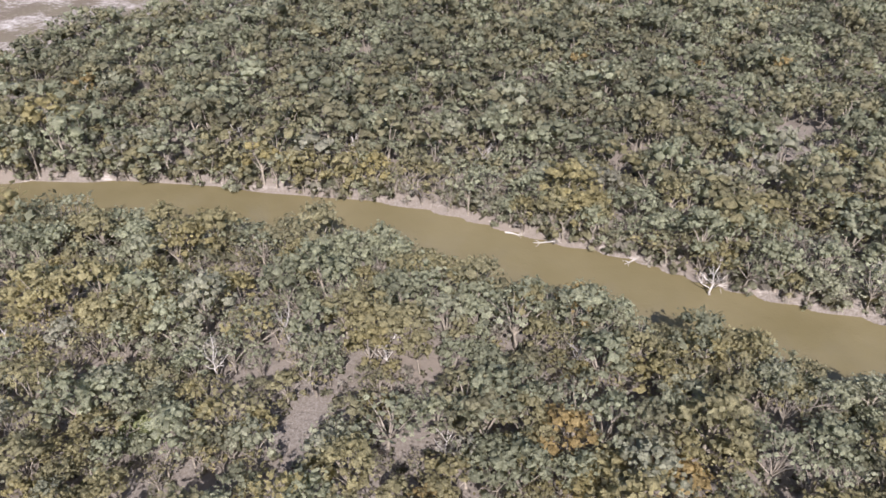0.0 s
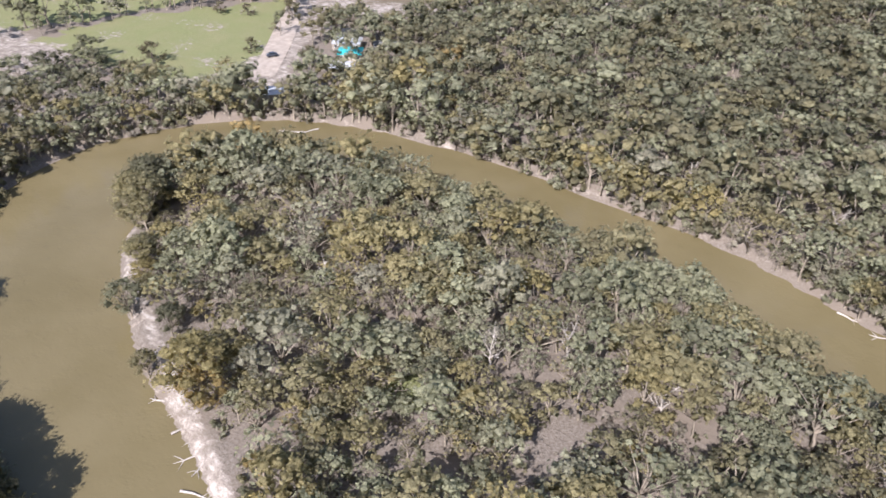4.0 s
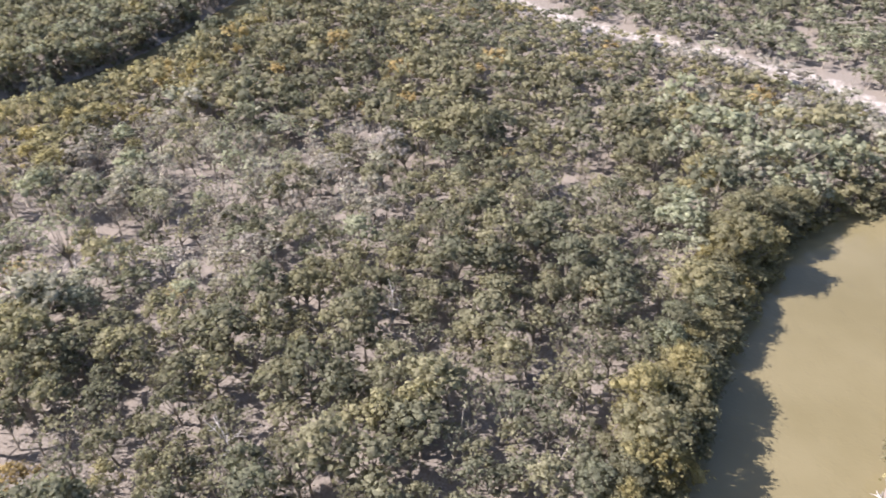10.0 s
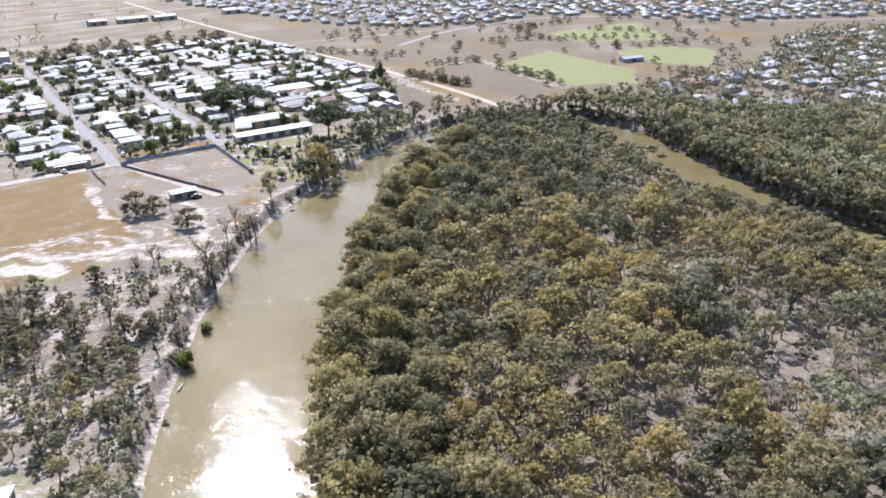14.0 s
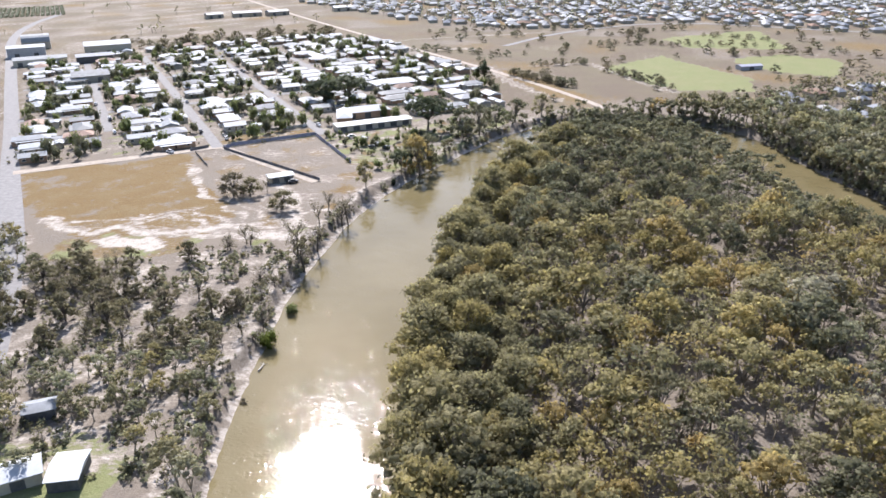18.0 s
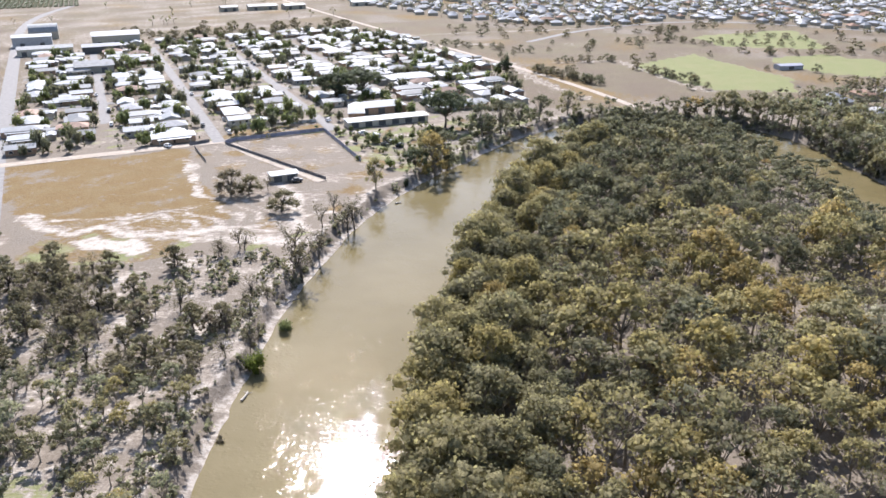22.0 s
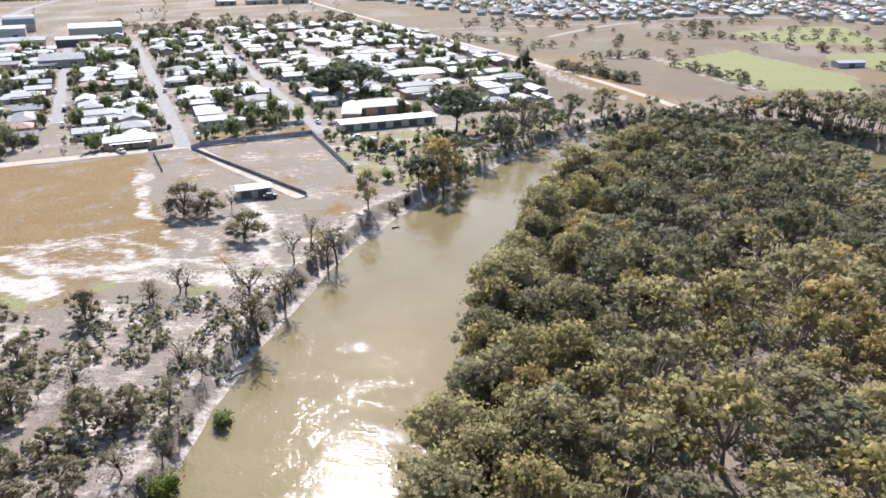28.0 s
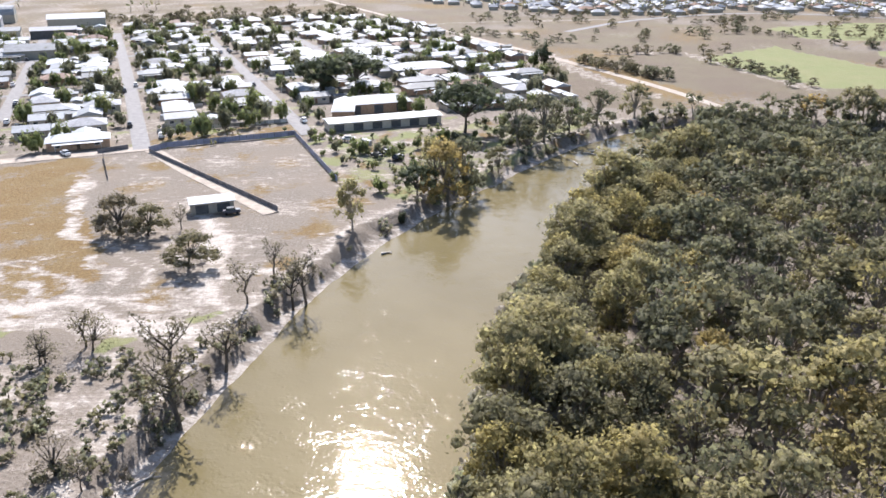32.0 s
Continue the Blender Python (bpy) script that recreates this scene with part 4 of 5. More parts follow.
def hip_roof(lx, ly, z0, rise, over=0.5, ridge=0.5, deck=0.16):
    """A hipped roof (ridge below 1) or a gable (ridge 1), with its eaves' thickness."""
    a, c = lx / 2 + over, ly / 2 + over
    r = a * ridge if ridge >= 1 else max(a - c, a * 0.12)
    v = [(-a, -c, z0), (a, -c, z0), (a, c, z0), (-a, c, z0)]
    v += [(x, y, z0 + deck) for x, y, _ in v] + [(-r, 0, z0 + rise), (r, 0, z0 + rise)]
    return v, [(3, 2, 1, 0), (0, 1, 5, 4), (1, 2, 6, 5), (2, 3, 7, 6), (3, 0, 4, 7), (4, 5, 9, 8), (6, 7, 8, 9), (5, 6, 9), (7, 4, 8)]


def vault(lx, ly, z0, rise, sides=9):
    """A round roof along x."""
    v, f = [], []
    for k in range(sides + 1):
        a = math.pi * k / sides
        v += [(-lx / 2, -math.cos(a) * ly / 2, z0 + math.sin(a) * rise), (lx / 2, -math.cos(a) * ly / 2, z0 + math.sin(a) * rise)]
    f = [(2 * k, 2 * k + 1, 2 * k + 3, 2 * k + 2) for k in range(sides)]
    f += [tuple(range(2 * sides, -1, -2)), tuple(range(1, 2 * sides + 2, 2)), (0, 2 * sides, 2 * sides + 1, 1)]
    return v, f


def solid(name, shape, mat):
    me = bpy.data.meshes.new(name)
    me.from_pydata(shape[0], [], shape[1])
    me.materials.append(mat)
    me.update()
    return me


def joined(*shapes):
    verts, faces = [], []
    for v, f in shapes:
        faces += [tuple(k + len(verts) for k in face) for face in f]
        verts += list(v)
    return verts, faces


def part(name, data, parent, at=None, label=""):
    ob = new(name, data)
    ob.parent = parent
    if at is not None:
        ob.matrix_local = at
    return tagged(ob, label) if label else ob


WINDOW_FRAME = solid("frame", box(0, 0, 0, 1.7, 0.10, 1.25), M_FRAME)
WINDOW_PANE = solid("pane", box(0, -0.03, 0.1, 1.5, 0.10, 1.05), M_GLASS)
DOOR = solid("door", box(0, 0, 0, 0.95, 0.10, 2.05), M_DOOR)


def window(parent, x, y, z, turn):
    w = part("window", WINDOW_FRAME, parent, pose(x, y, z, 0, 0, turn))
    part("pane", WINDOW_PANE, w)


def house_kind(name, lx, ly, h, roof_mat, wall_mat, ridge, rise, label, category="house", openings=True, porch=False):
    """One house at the origin, its front towards -y; copied about the town."""
    thing = new(name)
    part("wall", solid("wall", box(0, 0, -0.3, lx, ly, h + 0.3), wall_mat), thing)
    part("roof", solid("roof", hip_roof(lx, ly, h, rise, ridge=ridge), roof_mat), thing)
    if openings:
        for x in (-lx * 0.32, lx * 0.30):
            window(thing, x, -ly / 2 - 0.02, 0.95, 0)
        window(thing, lx * 0.2, ly / 2 + 0.02, 0.95, 180)
        part("door", DOOR, thing, pose(0, -ly / 2 - 0.03, 0))
    if porch:
        part("verandah_roof", solid("verandah_roof", box(0, -ly / 2 - 1.35, h - 0.35, lx * 0.8, 2.4, 0.12), roof_mat), thing)
        for x in (-lx * 0.36, lx * 0.36):
            part("post", solid("post", box(0, 0, 0, 0.12, 0.12, h - 0.35), M_FRAME), thing, pose(x, -ly / 2 - 2.4, 0))
    return tagged(thing, label, category)


def ribbon(name, line, half, mat, label, category="road", lift=0.08, kind="structure"):
    """A strip of road along a line of points."""
    p = smoothed([(x, y) for x, y in line], 2) if len(line) > 2 else np.array(line, float)
    n = max(2, int(np.hypot(*np.diff(p, axis=0).T).sum() / 4))
    s = np.r_[0, np.cumsum(np.hypot(*np.diff(p, axis=0).T))]
    q = np.stack([np.interp(np.linspace(0, s[-1], n), s, p[:, k]) for k in (0, 1)], -1)
    d = unit(np.gradient(q, axis=0))
    across = np.stack([-d[:, 1], d[:, 0]], -1) * half
    edge = np.stack([q + across, q - across], 1)
    v = np.concatenate([edge, np.full((n, 2, 1), lift + 0.06)], -1).reshape(-1, 3)
    k = np.arange(n - 1) * 2
    me = mesh_of(name, v, np.stack([k + 1, k + 3, k + 2, k], -1), [mat])
    return tagged(new(name, me), label, category, kind=kind)


# ---------------------------------------------------------------- town: streets
TURN = 24.8
U, V, CORNER = np.array([math.cos(radians(TURN)), math.sin(radians(TURN))]), np.array([-math.sin(radians(TURN)), math.cos(radians(TURN))]), np.array([-112.0, 377.0])


def lot(u, v):
    return tuple(CORNER + u * U + v * V)


ribbon("road", [(-110, 150), (-138, 222), (-160, 267), (-198, 340), (-231, 409), (-291, 527), (-367, 679), (-434, 812), (-475, 939), (-490, 1060)], 4.2, M_ASPHALT, "straight worn asphalt road along the town's edge", lift=0.06)
ribbon("road", [lot(-92, -2), lot(2, -2)], 3.2, M_GRAVEL, "pale gravel street before the first houses")
ribbon("road", [lot(0, -3), lot(0, 150), lot(-2, 330)], 2.8, M_ASPHALT, "pale grey street between rows of houses", lift=0.10)
ribbon("road", [lot(55, -4), lot(55, 120), lot(54, 300)], 2.8, M_ASPHALT, "pale grey street between rows of houses", lift=0.10)
ribbon("road", [lot(-47, 60), lot(-47, 330)], 2.6, M_ASPHALT, "pale grey street between rows of houses", lift=0.10)
ribbon("road", [lot(108, 60), lot(108, 300)], 2.6, M_ASPHALT, "pale grey street between rows of houses", lift=0.10)
for v in (112, 215, 330):
    ribbon("road", [lot(-92, v), lot(130, v)], 2.6, M_ASPHALT, "pale grey cross street in the town", lift=0.12)
ribbon("road", [(-300, 1250), (-159, 957), (-41, 731), (42, 576), (82, 491), (100, 440)], 2.4, M_GRAVEL, "pale road across the dry paddocks", lift=0.05)
ribbon("road", [lot(3, -5), (-87, 350), (-66, 329), (-53, 315)], 2.4, M_GRAVEL, "pale gravel driveway to the shed", lift=0.05)
ribbon("road", [(-60, 397), (-52, 394), (-42, 385), (-38, 378)], 1.6, M_GRAVEL, "pale curved driveway", lift=0.05)
ribbon("road", [(182, -205), (196, -228), (214, -254), (240, -296), (330, -430)], 5.0, M_GRAVEL, "broad pale gravel road to the river landing", lift=0.05)
ribbon("road", [(60, 700), (125, 790), (260, 860), (420, 720), (640, 700)], 3.0, M_ASPHALT, "pale street along the distant suburb", lift=0.05)

# ---------------------------------------------------------------- town: houses
KINDS = [house_kind("house", 15, 9, 2.7, M_ROOF, M_WALL_CREAM, 0.5, 1.6, "low cream house with a pale metal hip roof", porch=True),
         house_kind("house", 12, 8, 2.7, M_ROOF, M_WALL_BRICK, 1.0, 1.5, "small brick house with a silver gable roof"),
         house_kind("house", 18, 9, 2.7, M_ROOF, M_WALL_BRICK, 0.5, 1.6, "long brick house with a pale hip roof", porch=True),
         house_kind("house", 13, 10, 2.7, M_ROOF_GREY, M_WALL_CREAM, 0.5, 2.0, "cream house with a grey tiled hip roof"),
         house_kind("house", 14, 9, 2.7, M_ROOF_TILE, M_WALL_BRICK, 0.5, 2.0, "brick house with a terracotta tiled roof"),
         house_kind("house", 11, 8, 2.6, M_ROOF, M_WALL_CREAM, 1.0, 1.6, "small weatherboard house with a white gable roof")]
SHED = house_kind("garden_shed", 6, 3.5, 2.2, M_ROOF, M_WALL_CREAM, 1.0, 0.7, "small metal garden shed with a pale roof", "shed", openings=False)
BACK_FENCE = new("yard_fence")
for k in range(2):
    part("panel", solid("panel", box(0, 0, 0, 8.9, 0.06, 1.6), M_FENCE_PALE), BACK_FENCE, pose(-4.5 + 9 * k, 0, 0))
tagged(BACK_FENCE, "pale metal panel fence between back yards", "fence")
hr = random.Random(3)
taken, houses = [], []
HOTEL = [(-62, 396), (-10, 414), (-22, 460), (-66, 452)]
used = set()


def settle(kind, m):
    """The first of a kind is moved into place, the others are copies."""
    if kind.name in used:
        return copy_thing(kind, m)
    used.add(kind.name)
    kind.matrix_world = m
    return kind


for col, (u, side) in enumerate(((-82, -1), (-60, 1), (-33, -1), (-14, 1), (14, -1), (41, 1), (69, -1), (94, 1), (122, -1), (140, 1), (160, -1), (178, 1), (198, -1))):
    v = 31.0 if col in (4, 5) else 14.0 if col in (2, 3) else 16.0
    while v < 372:
        uu = u + hr.uniform(-3.0, 3.0)
        x, y = lot(uu, v)
        clear = min(abs(v - k) for k in (112, 215, 330)) > 9
        sd = float(off_line(np.array([x]), np.array([y]), STREAM)[0])
        bad = inside([x], [y], HOTEL)[0] or not inside([x], [y], TOWN)[0] or sd < 34
        if clear and not bad and hr.random() < 0.93:
            kind = KINDS[hr.choices(range(6), (5, 4, 4, 3, 1.4, 4))[0]]
            turn = TURN + (0 if hr.random() < 0.72 else (90 if side < 0 else -90)) + hr.uniform(-2, 2)
            houses.append(settle(kind, pose(x, y, 0.12, 0, 0, turn)))
            taken.append((x, y, 9.0))
            for _ in range(hr.choice((0, 1, 1, 2))):
                sx, sy = lot(uu + side * -10 + hr.uniform(-2, 2), v + hr.uniform(-5, 5))
                settle(SHED, pose(sx, sy, 0.12, 0, 0, TURN + hr.choice((0, 90))))
                taken.append((sx, sy, 4.0))
            if hr.random() < 0.65:
                fx, fy = lot(uu + side * -2, v + 8.4)
                settle(BACK_FENCE, pose(fx, fy, 0.1, 0, 0, TURN))
        v += hr.uniform(15.0, 19.5)
for ob in houses:
    ob["group"] = "houses of the town"
print("houses", len(houses))

# the long house and the block beside the gravel street
LONG = house_kind("house", 19, 8, 2.7, M_ROOF_WHITE, M_WALL_BRICK, 0.5, 2.0, "long low house with a broad white roof", porch=True)
LONG.matrix_world = pose(-133, 377, 0.12, 0, 0, TURN)
taken.append((-133, 377, 11))


def hall(name, x, y, turn, lx, ly, h, roof_mat, wall_mat, label, category, rise=2.0, ridge=1.0, doors=1, round_roof=False):
    """A larger shed or hall with wide doors."""
    thing = new(name)
    part("wall", solid("wall", box(0, 0, -0.3, lx, ly, h + 0.3), wall_mat), thing)
    part("roof", solid("roof", vault(lx, ly + 0.4, h, rise) if round_roof else hip_roof(lx, ly, h, rise, 0.4, ridge), roof_mat), thing)
    for k in range(doors):
        part("door", solid("door", box(0, 0, 0, min(3.6, lx * 0.3), 0.12, min(h - 0.4, 3.4)), M_WALL_DARK), thing, pose((k - (doors - 1) / 2) * lx / max(doors, 1), -ly / 2 - 0.03, 0))
    for k in (-1, 1):
        window(thing, k * lx * 0.36, ly / 2 + 0.02, 1.0, 180)
    thing.matrix_world = pose(x, y, 0.12, 0, 0, turn)
    taken.append((x, y, lx * 0.6))
    return tagged(thing, label, category)


hall("shed", -69, 317, 24, 10.5, 5.5, 2.7, M_ROOF_WHITE, M_WALL_CREAM, "small pale shed with a white metal roof on bare ground", "shed", 0.9, doors=2)
hall("hotel_wing", -42, 437, TURN - 3, 27, 10, 3.6, M_ROOF_WHITE, M_WALL_BRICK, "hotel wing with a pale hipped metal roof", "hotel", 2.6, 0.5, doors=3)
hall("hotel_wing", -53, 428, TURN + 72, 22, 8, 3.6, M_ROOF_WHITE, M_WALL_BRICK, "hotel side wing with a pale hipped metal roof", "hotel", 2.4, 0.5, doors=2)
hall("motel_block", -36, 412, TURN - 2, 42, 9, 2.9, M_ROOF_WHITE, M_WALL_CREAM, "long low motel block with a flat white roof", "motel", 0.7, 1.0, doors=6)
hall("hall", -30, 520, TURN, 30, 16, 4.0, M_ROOF, M_WALL_CREAM, "broad hall with a pale metal roof among trees", "hall", 2.5, 0.5, doors=2)
hall("warehouse", -292, 702, TURN, 38, 20, 8.0, M_ROOF, M_WALL_CREAM, "large pale metal warehouse", "warehouse", 3, doors=3)
hall("warehouse", -374, 742, TURN, 24, 20, 6.0, M_ROOF, M_WALL_CREAM, "round-roofed pale metal warehouse", "warehouse", 6.5, round_roof=True)
hall("warehouse", -358, 690, TURN, 30, 14, 8.0, M_ROOF, M_ROOF_GREY, "tall blue-grey metal warehouse", "warehouse", 2, doors=2)
hall("warehouse", -325, 645, TURN, 40, 14, 5.0, M_ROOF, M_WALL_CREAM, "long pale metal warehouse", "warehouse", 2, doors=4)
hall("warehouse", -252, 566, TURN, 25, 15, 4.5, M_ROOF, M_WALL_CREAM, "pale gabled metal warehouse", "warehouse", 3.2, doors=2)
hall("warehouse", -285, 655, TURN, 28, 12, 5.0, M_ROOF_GREY, M_WALL_DARK, "grey metal warehouse in a yard", "warehouse", 2, doors=2)
hall("cabin", -92, 144, 20, 6.5, 5, 2.4, M_ROOF, M_WALL_DARK, "dark cabin with a pale roof under the trees", "cabin", 1.0)
hall("cabin", -86, 121, 28, 9, 6.5, 2.6, M_ROOF_WHITE, M_WALL_CREAM, "cabin with a white metal roof in a clearing", "cabin", 1.2)
hall("cabin", -76, 122, 8, 6.0, 9.0, 2.6, M_ROOF_WHITE, M_WALL_DARK, "cabin with a bright white roof in a clearing", "cabin", 0.9)
hall("boat_shed", 166, -193, 40, 8, 6.5, 2.6, M_ROOF_WHITE, M_WALL_CREAM, "boat shed with a pale blue-white roof by the landing", "shed", 0.8)
hall("carport", 161, -198, 40, 6, 4, 2.3, M_ROOF, M_WALL_DARK, "small pale carport by the landing", "carport", 0.4)
hall("house", 166, -238, 32, 9, 7, 2.7, M_ROOF_TEAL, M_WALL_CREAM, "small house with a teal metal roof", "house", 2.0, 0.5)
hall("house", 174, -246, 30, 11, 7, 2.7, M_ROOF, M_WALL_CREAM, "house with a pale grey roof behind trees", "house", 2.2, 0.5)
hall("garage", 160, -226, 30, 10, 6, 2.5, M_ROOF_WHITE, M_WALL_CREAM, "white-roofed garage in a dusty yard", "garage", 0.8)
hall("lean_to", 161, -254, 25, 9, 3, 2.2, M_ROOF, M_WALL_DARK, "open lean-to with a thin pale roof", "shed", 0.3)


def fence(points, high, panel_mat, label, gap=2.4):
    thing = new("fence")
    for (ax, ay), (bx, by) in zip(points[:-1], points[1:]):
        long = math.hypot(bx - ax, by - ay)
        n = max(1, round(long / gap))
        turn = math.degrees(math.atan2(by - ay, bx - ax))
        panel = solid("panel", box(0, 0, 0.1, long / n - 0.08, 0.05, high - 0.1), panel_mat)
        post = solid("post", box(0, 0, -0.4, 0.11, 0.11, high + 0.5), M_FENCE)
        for k in range(n):
            x, y = ax + (bx - ax) * (k + 0.5) / n, ay + (by - ay) * (k + 0.5) / n
            part("panel", panel, thing, pose(x, y, 0.0, 0, 0, turn))
            part("post", post, thing, pose(ax + (bx - ax) * k / n, ay + (by - ay) * k / n, 0))
    return tagged(thing, label, "fence")


fence([(-123, 369), (-115.5, 375)], 1.5, M_FENCE, "dark panel fence at the street corner")
fence([(-107, 371), (-103.5, 377), (-65, 395)], 1.9, M_FENCE_BLUE, "blue-grey panel fence round a bare lot")
fence([(-107, 371), (-52, 317)], 1.3, M_FENCE, "long dark fence along the gravel driveway")
fence([(-65, 395), (-41, 342)], 1.8, M_FENCE_BLUE, "blue-grey panel fence beside gardens")
fence([(-119, 364), (-107, 341)], 1.2, M_FENCE, "low dark fence at the paddock's edge")
fence([lot(6, 18), lot(52, 18)], 1.5, M_FENCE_PALE, "pale fence before the first houses")


def car_kind(name, mat, label, van=False):
    thing = new(name)
    lx, h = (5.0, 1.9) if van else (4.4, 0.85)
    bm = bmesh.new()
    bmesh.ops.create_cube(bm, size=1, matrix=Matrix.LocRotScale((0, 0, 0.32 + h / 2), None, (lx, 1.8, h)))
    bmesh.ops.bevel(bm, geom=bm.edges[:], offset=0.16, segments=2, affect="EDGES")
    me = bpy.data.meshes.new("body")
    bm.to_mesh(me)
    bm.free()
    me.materials.append(mat)
    part("body", me, thing)
    if van:
        part("windscreen", solid("windscreen", box(2.46, 0, 1.3, 0.1, 1.5, 0.65), M_GLASS), thing)
    else:
        v, f = box(-0.2, 0, 1.1, 2.5, 1.6, 0.55)
        v = [(x * (0.78 if z > 1.3 else 1), y * (0.85 if z > 1.3 else 1), z) for x, y, z in v]
        part("cabin", solid("cabin", (v, f), M_GLASS), thing)
        part("roof", solid("roof", box(-0.2, 0, 1.65, 1.8, 1.34, 0.05), mat), thing)
    for x in (-1.35, 1.35):
        for y in (-0.85, 0.85):
            ring = [(x + 0.33 * math.cos(k * 0.628), y + s * 0.11, 0.33 + 0.33 * math.sin(k * 0.628)) for s in (-1, 1) for k in range(10)]
            faces = [(k, (k + 1) % 10, 10 + (k + 1) % 10, 10 + k) for k in range(10)] + [tuple(range(9, -1, -1)), tuple(range(10, 20))]
            part("wheel", solid("wheel", (ring, faces), M_TYRE), thing)
    return tagged(thing, label, "van" if van else "car")


CAR = car_kind("car", M_CAR, "pale car parked beside a town street")
CAR_DARK = car_kind("car", M_CAR_DARK, "dark car parked on dusty ground")
VAN = car_kind("van", M_CAR, "white van parked on a gravel drive", True)
VAN.matrix_world = pose(-38, 381, 0.3, 0, 0, 120)
CAR_DARK.matrix_world = pose(-63, 314, 0.15, 0, 0, 20)
CAR.matrix_world = pose(-45, 388, 0.3, 0, 0, 10)
for n in range(26):
    u, v = hr.choice((0, 55, -47)) + hr.choice((-2.6, 2.6, 7.0)), hr.uniform(5, 320)
    x, y = lot(u, v)
    copy_thing(CAR if hr.random() < 0.6 else CAR_DARK, pose(x, y, 0.32, 0, 0, TURN + 90 + hr.uniform(-4, 4)))
copy_thing(CAR_DARK, pose(192, -221, 0.3, 0, 0, 60))
for x, y in ((-132, 366), (-120, 420), (-30, 372), (-33, 368), (-26, 366)):
    copy_thing(CAR if x < -100 else CAR_DARK, pose(x, y, 0.15, 0, 0, hr.uniform(0, 180)))


# ---------------------------------------------------------------- single trees and shrubs
ROUND_DARK = [tree_kind("fig_tree", *gum(600 + n, 13, 7.5, 24, 360, 0.9, bare=0.10), M_BARK_DARK, M_LEAF_DARK) for n in range(2)]
GARDEN = [tree_kind("garden_tree", *bush(610 + n, 2.9 + 0.3 * n, 5.2 + 0.5 * n, 90, 0.8, 9), M_BARK_DARK, M_LEAF_GREEN) for n in range(3)]
GARDEN += [tree_kind("street_tree", *bush(620 + n, 2.7 + 0.3 * n, 5.4 + 0.6 * n, 90, 0.8, 9), M_BARK_DARK, M_LEAF_STREET) for n in range(3)]
PADDOCK = [tree_kind("paddock_tree", *gum(630 + n, 9, 4.8, 14, 130, 0.8, bare=-0.2, skirt=0.5), M_BARK_DARK, mat) for n, mat in enumerate((M_LEAF_BOX, M_LEAF_STREET, M_LEAF_GREY))]
DARK_BOX = [tree_kind("black_box_tree", *gum(680 + n, 11, 5.4, 26, 950, 0.5, bare=-0.25, skirt=0.55), M_BARK_DARK, M_LEAF_BOX) for n in range(2)]
BANK_GUM = [tree_kind("river_red_gum", *gum(690 + n, 13, 5.0, 26, 520, 0.66, bare=-0.05, skirt=0.5), M_BARK, (M_LEAF, M_LEAF_STREET)[n % 2]) for n in range(4)]
LIME = tree_kind("willow_bush", *bush(650, 3.2, 4.6, 420, 0.5, 12), M_BARK_DARK, M_LEAF_LIME)
BUSHES = [tree_kind("shrub", *bush(660 + n, 1.7, 1.9, 110, 0.42, 7), M_BARK_DARK, M_LEAF_GREY) for n in range(3)]
CYPRESS = tree_kind("cypress", *bush(670, 1.6, 6.0, 260, 0.5, 10), M_BARK_DARK, M_LEAF_DARK)

